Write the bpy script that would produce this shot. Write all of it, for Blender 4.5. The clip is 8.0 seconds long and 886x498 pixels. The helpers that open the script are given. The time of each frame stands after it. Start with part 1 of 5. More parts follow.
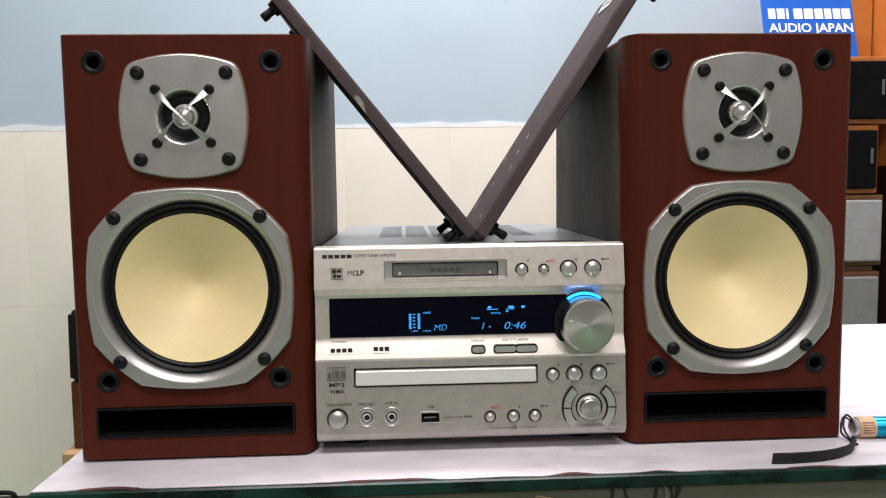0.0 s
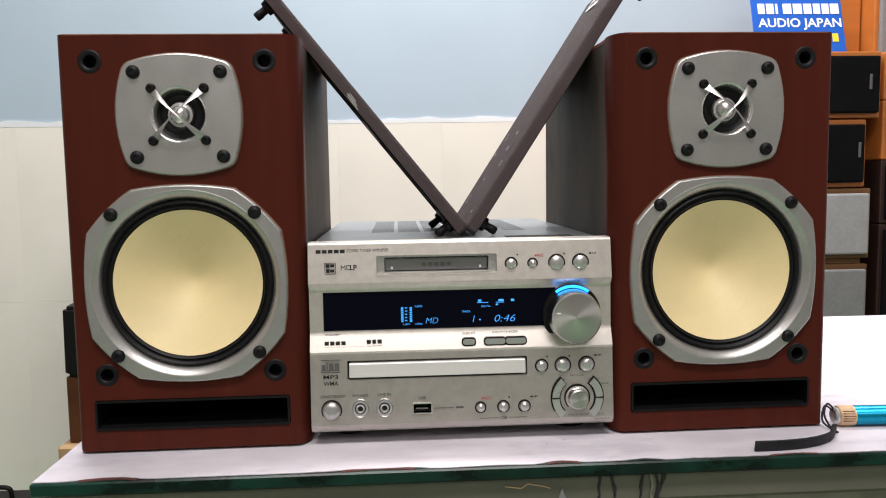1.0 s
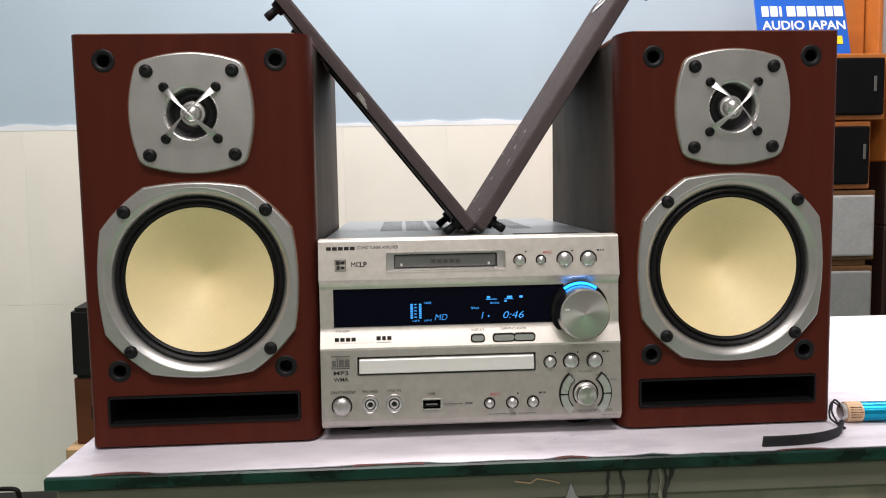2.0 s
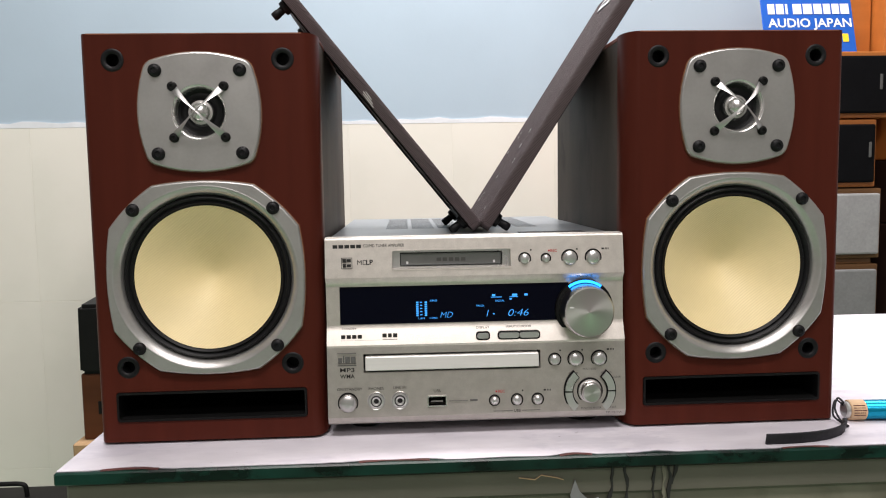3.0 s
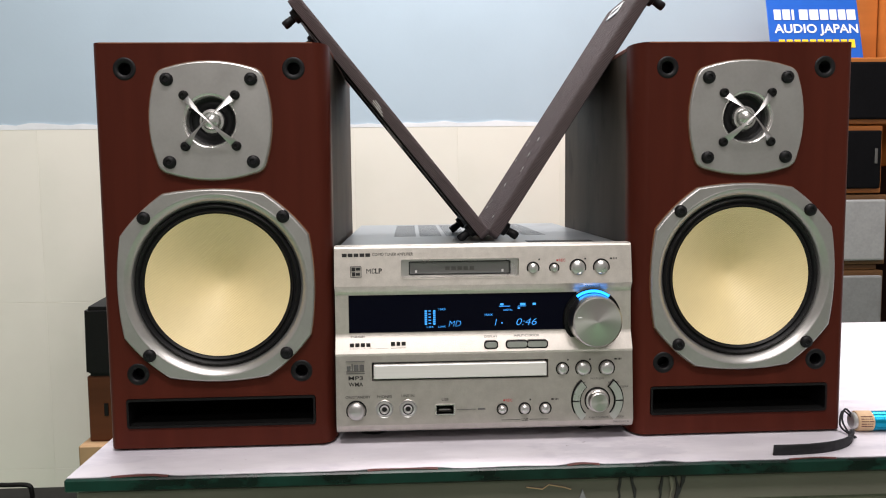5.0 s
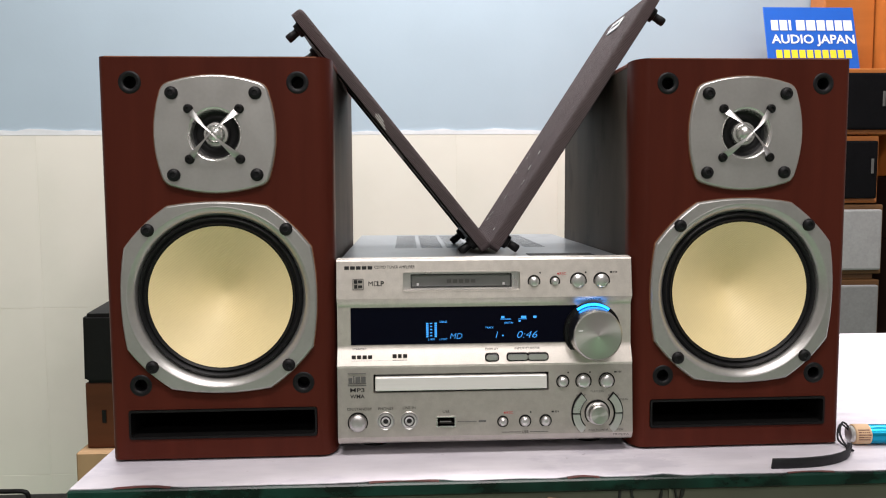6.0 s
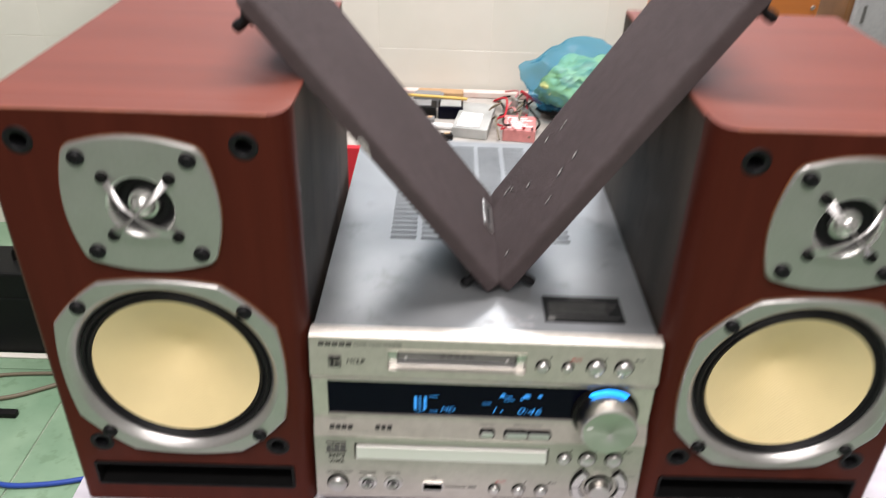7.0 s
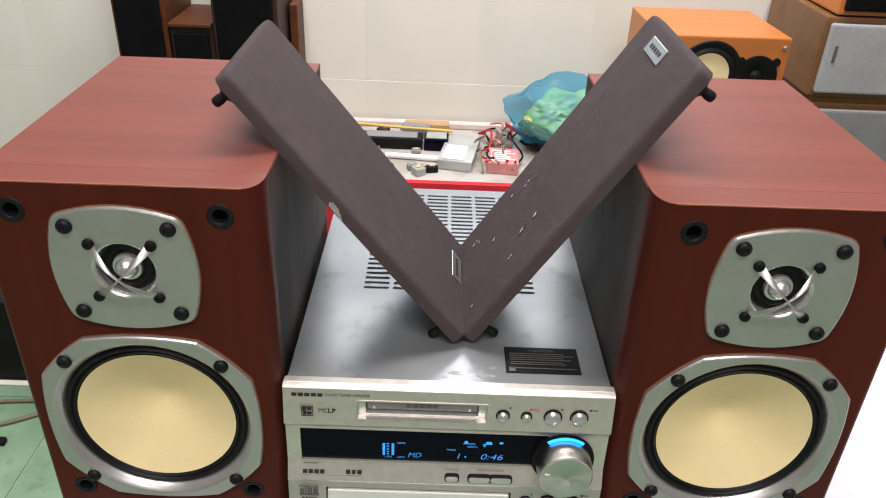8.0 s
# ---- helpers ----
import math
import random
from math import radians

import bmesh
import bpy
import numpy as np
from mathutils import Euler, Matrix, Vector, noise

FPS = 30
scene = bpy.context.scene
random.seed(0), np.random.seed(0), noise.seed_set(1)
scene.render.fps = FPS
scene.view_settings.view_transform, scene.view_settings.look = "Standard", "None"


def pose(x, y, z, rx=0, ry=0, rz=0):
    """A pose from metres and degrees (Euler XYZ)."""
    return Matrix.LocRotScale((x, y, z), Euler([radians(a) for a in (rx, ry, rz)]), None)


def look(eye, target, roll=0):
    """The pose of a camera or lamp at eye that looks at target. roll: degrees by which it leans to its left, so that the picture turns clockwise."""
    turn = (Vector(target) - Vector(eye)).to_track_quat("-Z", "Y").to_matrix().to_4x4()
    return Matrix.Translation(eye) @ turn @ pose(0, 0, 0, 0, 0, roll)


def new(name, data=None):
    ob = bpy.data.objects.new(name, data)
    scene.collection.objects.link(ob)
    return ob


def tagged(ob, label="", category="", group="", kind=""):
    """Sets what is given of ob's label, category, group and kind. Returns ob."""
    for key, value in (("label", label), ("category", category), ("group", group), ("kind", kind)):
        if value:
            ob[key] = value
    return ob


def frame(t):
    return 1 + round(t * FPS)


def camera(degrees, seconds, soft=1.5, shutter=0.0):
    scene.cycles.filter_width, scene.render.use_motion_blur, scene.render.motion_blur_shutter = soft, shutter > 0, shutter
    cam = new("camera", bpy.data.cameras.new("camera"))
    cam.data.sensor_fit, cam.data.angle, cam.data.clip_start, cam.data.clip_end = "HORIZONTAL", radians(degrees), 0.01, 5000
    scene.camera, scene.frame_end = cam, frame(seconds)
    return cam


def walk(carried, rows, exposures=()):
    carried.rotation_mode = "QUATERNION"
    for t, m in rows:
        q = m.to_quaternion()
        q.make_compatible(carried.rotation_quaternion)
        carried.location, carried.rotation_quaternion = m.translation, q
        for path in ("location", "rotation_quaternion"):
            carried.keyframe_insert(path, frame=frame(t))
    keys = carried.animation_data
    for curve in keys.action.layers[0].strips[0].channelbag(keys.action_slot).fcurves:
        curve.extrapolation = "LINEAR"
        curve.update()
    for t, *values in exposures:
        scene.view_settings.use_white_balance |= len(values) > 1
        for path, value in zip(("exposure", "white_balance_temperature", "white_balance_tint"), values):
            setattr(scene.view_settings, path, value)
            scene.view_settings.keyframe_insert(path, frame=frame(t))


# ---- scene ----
cam = camera(60.1, 8.0, soft=1.1, shutter=0.5)
PATH = [
    (0, (-0.0429, -0.4796, 0.7255), (0.0570, 1.5109, 0.5577), -0.74),
    (0.5, (-0.0425, -0.4794, 0.7277), (0.0831, 1.5080, 0.5424), -0.69),
    (1, (-0.0419, -0.4906, 0.7267), (0.0747, 1.4976, 0.5438), -0.91),
    (1.5, (-0.0442, -0.4935, 0.7218), (0.0679, 1.4963, 0.5539), -0.98),
    (3, (-0.0468, -0.4987, 0.7232), (0.0490, 1.4910, 0.5452), -0.92),
    (3.5, (-0.0475, -0.4959, 0.7227), (0.0429, 1.4943, 0.5475), -0.74),
    (4, (-0.0485, -0.4976, 0.7205), (0.0384, 1.4935, 0.5539), -0.70),
    (4.5, (-0.0488, -0.4984, 0.7257), (0.0355, 1.4917, 0.5464), -0.71),
    (6, (-0.0540, -0.5031, 0.7343), (0.0424, 1.4880, 0.5727), -0.32),
    (6.2, (-0.0465, -0.4767, 0.7498), (-0.0132, 1.5035, 0.4706), -0.22),
    (6.4, (-0.0477, -0.4132, 0.7585), (-0.0255, 1.5452, 0.3534), 0.62),
    (6.5, (-0.0424, -0.3887, 0.7878), (-0.0342, 1.5308, 0.2261), 0.27),
    (6.6, (-0.0424, -0.3621, 0.8200), (-0.0385, 1.5126, 0.1231), 0.15),
    (6.8, (-0.0336, -0.3395, 0.8903), (-0.0800, 1.4351, -0.0310), 0.32),
    (7, (-0.0284, -0.3307, 0.9520), (-0.0218, 1.3743, -0.0934), 2.00),
    (7.2, (-0.0248, -0.3357, 0.9754), (0.0024, 1.3683, -0.0713), 2.49),
    (7.5, (-0.0189, -0.3421, 0.9915), (0.0072, 1.3668, -0.0473), 2.37),
    (8, (-0.0133, -0.3437, 0.9876), (0.0094, 1.3854, -0.0172), 2.48),
]
walk(cam, [(t, look(eye, target, roll)) for t, eye, target, roll in PATH], exposures=[(0.0, 0.03, 6500, 10), (6.0, 0.03, 6500, 10), (6.5, 0.05, 6200, 12), (7.0, 0.12, 6500, 10), (7.4, 0.0, 6500, 10), (8.0, 0.0, 6500, 10)])

# ---- light ----
world = bpy.data.worlds.new("world")
scene.world = world
world.use_nodes = True
world.node_tree.nodes["Background"].inputs[0].default_value = (0.9, 0.95, 1.0, 1)
world.node_tree.nodes["Background"].inputs[1].default_value = 0.3
scene.view_settings.exposure = 0.0


def area_lamp(x, y, watts, sx, sy, z=2.484):
    data = bpy.data.lights.new("area_lamp", "AREA")
    data.shape, data.size, data.size_y, data.energy = "RECTANGLE", sx, sy, watts
    data.color = (1.0, 0.93, 0.925)
    ob = new("area_lamp", data)
    ob.matrix_world = pose(x, y, z)
    return ob


area_lamp(0.05, 0.62, 64, 1.5, 0.3)
area_lamp(0.0, -0.95, 40, 1.3, 0.35)
# Added fill that brightens the fronts; no lamp is known on that side.
front_fill = area_lamp(0.0, -2.1, 12, 1.3, 0.25)
front_fill.matrix_world = look((0.0, -2.1, 2.1), (0.0, 0.2, 0.6))
tube_lamp = area_lamp(0.1, 1.20, 6.0, 0.9, 0.10)
tube_lamp.matrix_world = look((0.1, 1.20, 1.60), (0.1, 0.2, 0.75))


# ---- materials ----
def material(name, color, rough=0.5, metal=0.0, vary=0.0, scale=40.0, bump=0.0, bump_scale=None, stretch=(1, 1, 1), color2=None, coat=0.0, spec=0.5):
    m = bpy.data.materials.new(name)
    m.use_nodes = True
    nt = m.node_tree
    b = nt.nodes["Principled BSDF"]
    b.inputs["Base Color"].default_value = (*color, 1)
    b.inputs["Roughness"].default_value = rough
    b.inputs["Metallic"].default_value = metal
    b.inputs["Coat Weight"].default_value = coat
    b.inputs["Specular IOR Level"].default_value = spec
    if vary or bump:
        tc = nt.nodes.new("ShaderNodeTexCoord")
        mp = nt.nodes.new("ShaderNodeMapping")
        mp.inputs["Scale"].default_value = stretch
        nt.links.new(tc.outputs["Object"], mp.inputs["Vector"])
        n1 = nt.nodes.new("ShaderNodeTexNoise")
        n1.inputs["Scale"].default_value = scale
        n1.inputs["Detail"].default_value = 6
        nt.links.new(mp.outputs["Vector"], n1.inputs["Vector"])
        n2 = nt.nodes.new("ShaderNodeTexNoise")
        n2.inputs["Scale"].default_value = scale * 0.13
        n2.inputs["Detail"].default_value = 3
        nt.links.new(mp.outputs["Vector"], n2.inputs["Vector"])
        add = nt.nodes.new("ShaderNodeMath")
        add.operation = "MULTIPLY_ADD"
        add.inputs[1].default_value = 0.5
        nt.links.new(n1.outputs["Fac"], add.inputs[0])
        half = nt.nodes.new("ShaderNodeMath")
        half.operation = "MULTIPLY"
        half.inputs[1].default_value = 0.5
        nt.links.new(n2.outputs["Fac"], half.inputs[0])
        nt.links.new(half.outputs[0], add.inputs[2])
        if vary:
            ramp = nt.nodes.new("ShaderNodeValToRGB")
            lo = color2 or tuple(c * (1 - vary) for c in color)
            ramp.color_ramp.elements[0].position, ramp.color_ramp.elements[1].position = 0.38, 0.62
            ramp.color_ramp.elements[0].color = (*lo, 1)
            ramp.color_ramp.elements[1].color = (*color, 1)
            nt.links.new(add.outputs[0], ramp.inputs["Fac"])
            nt.links.new(ramp.outputs["Color"], b.inputs["Base Color"])
            rr = nt.nodes.new("ShaderNodeMapRange")
            rr.inputs["To Min"].default_value = max(0.02, rough - 0.08)
            rr.inputs["To Max"].default_value = min(1, rough + 0.08)
            nt.links.new(n2.outputs["Fac"], rr.inputs["Value"])
            nt.links.new(rr.outputs["Result"], b.inputs["Roughness"])
        if bump:
            bp = nt.nodes.new("ShaderNodeBump")
            bp.inputs["Strength"].default_value = bump
            bp.inputs["Distance"].default_value = 0.001
            src = n1
            if bump_scale:
                src = nt.nodes.new("ShaderNodeTexNoise")
                src.inputs["Scale"].default_value = bump_scale
                nt.links.new(mp.outputs["Vector"], src.inputs["Vector"])
            nt.links.new(src.outputs["Fac"], bp.inputs["Height"])
            nt.links.new(bp.outputs["Normal"], b.inputs["Normal"])
    return m


def waved(m, scale, strength, turn=(0, 0, 0), dist=0.0004, tint=0.0, warp=0.0):
    """Adds fine parallel ribs to a material: relief and, by tint, a slight change of tone."""
    nt = m.node_tree
    b = nt.nodes["Principled BSDF"]
    tc = nt.nodes.new("ShaderNodeTexCoord")
    mp = nt.nodes.new("ShaderNodeMapping")
    mp.inputs["Rotation"].default_value = [radians(a) for a in turn]
    nt.links.new(tc.outputs["Object"], mp.inputs["Vector"])
    w = nt.nodes.new("ShaderNodeTexWave")
    w.inputs["Scale"].default_value = scale
    w.inputs["Distortion"].default_value = warp
    nt.links.new(mp.outputs["Vector"], w.inputs["Vector"])
    bp = nt.nodes.new("ShaderNodeBump")
    bp.inputs["Strength"].default_value = strength
    bp.inputs["Distance"].default_value = dist
    nt.links.new(w.outputs["Fac"], bp.inputs["Height"])
    nt.links.new(bp.outputs["Normal"], b.inputs["Normal"])
    if tint:
        mix = nt.nodes.new("ShaderNodeMix")
        mix.data_type, mix.blend_type = "RGBA", "MULTIPLY"
        links = b.inputs["Base Color"].links
        if links:
            nt.links.new(links[0].from_socket, mix.inputs["A"])
        else:
            mix.inputs["A"].default_value = b.inputs["Base Color"].default_value
        mr = nt.nodes.new("ShaderNodeMapRange")
        mr.inputs["To Min"].default_value = 1 - tint
        nt.links.new(w.outputs["Fac"], mr.inputs["Value"])
        nt.links.new(mr.outputs["Result"], mix.inputs["B"])
        mix.inputs["Factor"].default_value = 1
        nt.links.new(mix.outputs["Result"], b.inputs["Base Color"])
    return m


def blotched(m, scale, low, high, tone, stretch=(1, 1, 1)):
    """Lays irregular stains with soft borders over a material's colour."""
    nt = m.node_tree
    b = nt.nodes["Principled BSDF"]
    tc = nt.nodes.new("ShaderNodeTexCoord")
    mp = nt.nodes.new("ShaderNodeMapping")
    mp.inputs["Scale"].default_value = stretch
    mp.inputs["Location"].default_value = (3.7, 1.9, 5.3)
    nt.links.new(tc.outputs["Object"], mp.inputs["Vector"])
    n = nt.nodes.new("ShaderNodeTexNoise")
    n.inputs["Scale"].default_value = scale
    n.inputs["Detail"].default_value = 9
    n.inputs["Roughness"].default_value = 0.62
    nt.links.new(mp.outputs["Vector"], n.inputs["Vector"])
    ramp = nt.nodes.new("ShaderNodeValToRGB")
    ramp.color_ramp.elements[0].position, ramp.color_ramp.elements[1].position = low, high
    ramp.color_ramp.elements[0].color = (1, 1, 1, 1)
    ramp.color_ramp.elements[1].color = (*tone, 1)
    nt.links.new(n.outputs["Fac"], ramp.inputs["Fac"])
    mix = nt.nodes.new("ShaderNodeMix")
    mix.data_type, mix.blend_type = "RGBA", "MULTIPLY"
    mix.inputs["Factor"].default_value = 1
    links = b.inputs["Base Color"].links
    if links:
        nt.links.new(links[0].from_socket, mix.inputs["A"])
    else:
        mix.inputs["A"].default_value = b.inputs["Base Color"].default_value
    nt.links.new(ramp.outputs["Color"], mix.inputs["B"])
    nt.links.new(mix.outputs["Result"], b.inputs["Base Color"])
    return m


def glow(name, color, strength):
    m = bpy.data.materials.new(name)
    m.use_nodes = True
    b = m.node_tree.nodes["Principled BSDF"]
    b.inputs["Base Color"].default_value = (0, 0, 0, 1)
    b.inputs["Emission Color"].default_value = (*color, 1)
    b.inputs["Emission Strength"].default_value = strength
    return m


def film(name, color, through_color, share):
    """A thin see-through film: part of the light passes, tinted."""
    m = material(name, color, 0.35, vary=0.35, scale=22, spec=0.5)
    nt = m.node_tree
    clear = nt.nodes.new("ShaderNodeBsdfTransparent")
    clear.inputs["Color"].default_value = (*through_color, 1)
    mix = nt.nodes.new("ShaderNodeMixShader")
    mix.inputs["Fac"].default_value = share
    nt.links.new(nt.nodes["Principled BSDF"].outputs[0], mix.inputs[1])
    nt.links.new(clear.outputs[0], mix.inputs[2])
    nt.links.new(mix.outputs[0], nt.nodes["Material Output"].inputs["Surface"])
    return m


def sheet_plastic(name, color):
    m = material(name, color, 0.55, vary=0.35, scale=18, spec=0.25)
    b = m.node_tree.nodes["Principled BSDF"]
    b.inputs["Transmission Weight"].default_value = 0.35
    return m


# Same wood twice; the lit copy's lighter colour stands in for light from above.
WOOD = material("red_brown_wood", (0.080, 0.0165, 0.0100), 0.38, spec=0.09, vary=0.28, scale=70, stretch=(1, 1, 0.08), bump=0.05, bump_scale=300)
WOOD_LIT = material("red_brown_wood_lit", (0.158, 0.042, 0.027), 0.45, spec=0.25, vary=0.22, scale=70, stretch=(0.08, 1, 1), bump=0.05, bump_scale=300)
SIDE = material("grey_brown_veneer", (0.078, 0.062, 0.050), 0.55, spec=0.2, vary=0.62, scale=30, stretch=(1, 1, 0.30), bump=0.05)
WORN = material("worn_red_wood_edge", (0.27, 0.085, 0.040), 0.5, vary=0.5, scale=60)
EDGE = material("pale_wood_edge", (0.26, 0.11, 0.045), 0.5, vary=0.5, scale=60)
PLATE = material("brushed_silver_plate", (0.50, 0.49, 0.475), 0.34, 0.8, vary=0.07, scale=420, bump=0.015, bump_scale=900)
LIP = material("bright_silver_trim", (0.70, 0.69, 0.67), 0.26, 0.85, vary=0.04, scale=200)
CHROME = material("polished_metal", (0.56, 0.55, 0.54), 0.40, 1.0, vary=0.03, scale=200)
RUBBER = material("black_rubber", (0.007, 0.007, 0.008), 0.48, spec=0.22, vary=0.3, scale=80)
BLACK = material("matt_black_plastic", (0.006, 0.006, 0.006), 0.5, spec=0.18, vary=0.3, scale=120, bump=0.05)
VOID = material("black_interior", (0.004, 0.004, 0.004), 0.8)
CONE = waved(material("cream_woven_cone", (0.87, 0.71, 0.385), 0.40, vary=0.10, scale=30, spec=0.5), 230, 0.24, (0, -52, 0), 0.0005, 0.06, 0.5)
# One metal in two tones; the lower front's darker colour paints its shade.
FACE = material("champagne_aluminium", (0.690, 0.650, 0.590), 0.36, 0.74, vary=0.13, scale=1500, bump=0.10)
FACE_SHADED = material("champagne_aluminium_shaded", (0.545, 0.515, 0.470), 0.34, 0.74, vary=0.13, scale=1500, bump=0.10)
TRAY = material("bright_tray_front", (0.92, 0.91, 0.87), 0.38, 0.6, vary=0.05, scale=900, stretch=(0.02, 1, 1), bump=0.03)
BUTTON = material("silver_button", (0.66, 0.655, 0.64), 0.30, 0.85, vary=0.03, scale=300)
KNOB = material("spun_aluminium", (0.60, 0.585, 0.56), 0.30, 1.0)
spin = KNOB.node_tree.nodes.new("ShaderNodeTangent")
spin.direction_type, spin.axis = "RADIAL", "Y"
KNOB.node_tree.links.new(spin.outputs[0], KNOB.node_tree.nodes["Principled BSDF"].inputs["Tangent"])
KNOB.node_tree.nodes["Principled BSDF"].inputs["Anisotropic"].default_value = 0.85
LID = material("grey_painted_steel", (0.255, 0.268, 0.276), 0.31, 0.55, vary=0.18, scale=30, bump=0.02, bump_scale=500)
PRINT = material("dark_print", (0.015, 0.014, 0.014), 0.6)
PALEPRINT = material("grey_print", (0.09, 0.09, 0.085), 0.6)
REDPRINT = material("red_print", (0.55, 0.05, 0.05), 0.6)
SMOKED = material("smoked_window", (0.002, 0.0025, 0.007), 0.12, spec=0.07)
BLUE = glow("blue_display_light", (0.05, 0.36, 0.95), 1.5)
RINGBLUE = glow("blue_ring_light", (0.015, 0.28, 1.0), 3.6)
CLOTH = waved(material("grey_brown_grille_cloth", (0.106, 0.082, 0.083), 0.85, vary=0.16, scale=110, spec=0.2), 760, 0.8, (0, 25, 0), 0.0006, 0.30)
TEAR = material("pale_torn_backing", (0.55, 0.53, 0.50), 0.7, vary=0.5, scale=300)
PAPER = material("white_paper", (0.70, 0.67, 0.715), 0.6, vary=0.2, scale=60, stretch=(0.35, 1, 1), color2=(0.53, 0.505, 0.55), bump=0.08, bump_scale=90)
GLASSEDGE = material("dark_green_glass_edge", (0.006, 0.040, 0.028), 0.25, spec=0.25, color2=(0.003, 0.008, 0.006), vary=0.7, scale=25)
GLASSFRONT = material("dusty_green_grey_glass", (0.21, 0.20, 0.15), 0.35, vary=0.25, scale=18, color2=(0.14, 0.13, 0.10))
ALU = material("dull_aluminium", (0.16, 0.15, 0.12), 0.5, 0.3, vary=0.2, scale=20)
FLAKE = material("torn_red_brown_edge", (0.11, 0.028, 0.024), 0.8, vary=0.5, scale=200)
TILE = material("cream_glazed_tile", (0.745, 0.728, 0.655), 0.25, vary=0.04, scale=9, bump=0.015)
GROUT = material("pale_grout", (0.76, 0.74, 0.66), 0.85, vary=0.2, scale=40)
PAINT = material("pale_blue_wall_paint", (0.37, 0.465, 0.54), 0.75, vary=0.07, scale=5, bump=0.1, bump_scale=120)
PLASTER = material("white_plaster_line", (0.72, 0.75, 0.78), 0.8, vary=0.12, scale=30, bump=0.3)
# Grey for the unseen walls, picked to cut fill and darken reflections.
GREYWALL = material("grey_unseen_wall", (0.30, 0.285, 0.275), 0.8, vary=0.1, scale=6, bump=0.08)
WHITEWALL = material("white_wall_paint", (0.70, 0.70, 0.68), 0.8, vary=0.05, scale=6, bump=0.08)
FLOORTILE = material("green_mottled_floor_tile", (0.225, 0.335, 0.225), 0.32, vary=0.3, scale=12, color2=(0.15, 0.25, 0.16))
CYAN = material("cyan_anodised_metal", (0.0, 0.26, 0.42), 0.25, 0.7, vary=0.1, scale=50)
TAN = material("tan_paper_label", (0.62, 0.42, 0.25), 0.6, vary=0.2, scale=200)
STRAP = material("black_woven_strap", (0.010, 0.010, 0.014), 0.75, vary=0.3, scale=300, bump=0.3)
ORANGE = material("orange_wood_veneer", (0.50, 0.165, 0.035), 0.35, vary=0.18, scale=40, stretch=(0.1, 1, 1))
BROWN = material("brown_wood_veneer", (0.20, 0.095, 0.035), 0.42, vary=0.3, scale=40, stretch=(0.1, 1, 1))
OLDBROWN = material("old_brown_veneer", (0.105, 0.034, 0.013), 0.5, spec=0.2, vary=0.4, scale=30, stretch=(0.1, 1, 1))
DARKBROWN = material("dark_brown_veneer", (0.030, 0.012, 0.008), 0.55, vary=0.3, scale=30)
GREYCLOTH = material("grey_grille_cloth", (0.22, 0.225, 0.225), 0.85, vary=0.15, scale=200, bump=0.2)
PALECLOTH = material("pale_grey_grille_cloth", (0.34, 0.345, 0.345), 0.85, vary=0.15, scale=200, bump=0.2)
BLACKCLOTH = material("black_grille_cloth", (0.006, 0.006, 0.007), 0.9, spec=0.06, vary=0.3, scale=200, bump=0.2)
CARTON = material("tan_carton", (0.42, 0.27, 0.14), 0.8, vary=0.2, scale=30)
REDCLOTH = material("red_cloth", (0.62, 0.02, 0.035), 0.75, vary=0.2, scale=30)
TABLETOP = material("off_white_laminate", (0.43, 0.41, 0.38), 0.45, vary=0.1, scale=12)
BAG = film("blue_plastic_film", (0.05, 0.33, 0.58), (0.62, 0.86, 0.93), 0.76)
BAGSTRAP = material("gathered_blue_film", (0.03, 0.24, 0.46), 0.4, vary=0.3, scale=40)
GREENBAG = material("yellow_green_plastic_film", (0.72, 0.66, 0.22), 0.45, vary=0.6, scale=14, color2=(0.34, 0.42, 0.18))
CLEAR = sheet_plastic("clear_plastic", (0.62, 0.64, 0.62))
SIGNBLUE = material("blue_sign_print", (0.012, 0.105, 0.50), 0.4, vary=0.06, scale=12)
WHITE = material("white_print", (0.82, 0.82, 0.82), 0.5)
YELLOW = material("yellow_print", (0.85, 0.62, 0.03), 0.5)
BLUECABLE = material("blue_cable", (0.02, 0.06, 0.32), 0.45)
GREYCABLE = material("grey_brown_cable", (0.14, 0.12, 0.08), 0.6)
FADED = material("faded_pink_board", (0.60, 0.40, 0.36), 0.6, vary=0.4, scale=25, color2=(0.62, 0.55, 0.50))
PINK = material("pink_printed_pack", (0.62, 0.25, 0.24), 0.5, vary=0.3, scale=60)


# ---- builders ----
def thing(name, label, category, m=None, group="", kind=""):
    ob = new(name)
    ob.empty_display_size = 0.05
    ob.matrix_basis = ground["plan"] @ (m or HERE)
    return tagged(ob, label, category, group, kind)


def mesh_of(name, bm, mats, smooth=None):
    bmesh.ops.recalc_face_normals(bm, faces=bm.faces)
    if smooth:
        for f in bm.faces:
            f.smooth = True
        for e in bm.edges:
            if len(e.link_faces) == 2 and e.calc_face_angle(0) > radians(smooth):
                e.smooth = False
    me = bpy.data.meshes.new(name)
    bm.to_mesh(me)
    bm.free()
    for m in mats if isinstance(mats, (list, tuple)) else [mats]:
        me.materials.append(m)
    return me


def part(name, bm, mat, parent, label="", smooth=None, m=None):
    ob = new(name, mesh_of(name, bm, mat, smooth))
    ob.parent = parent
    if m is not None:
        ob.matrix_basis = m
    return tagged(ob, label) if label else ob


def solo(name, bm, mat, label, category, smooth=None, group="", kind="", m=None):
    ob = new(name, mesh_of(name, bm, mat, smooth))
    ob.matrix_basis = ground["plan"] @ (m or HERE)
    return tagged(ob, label, category, group, kind)


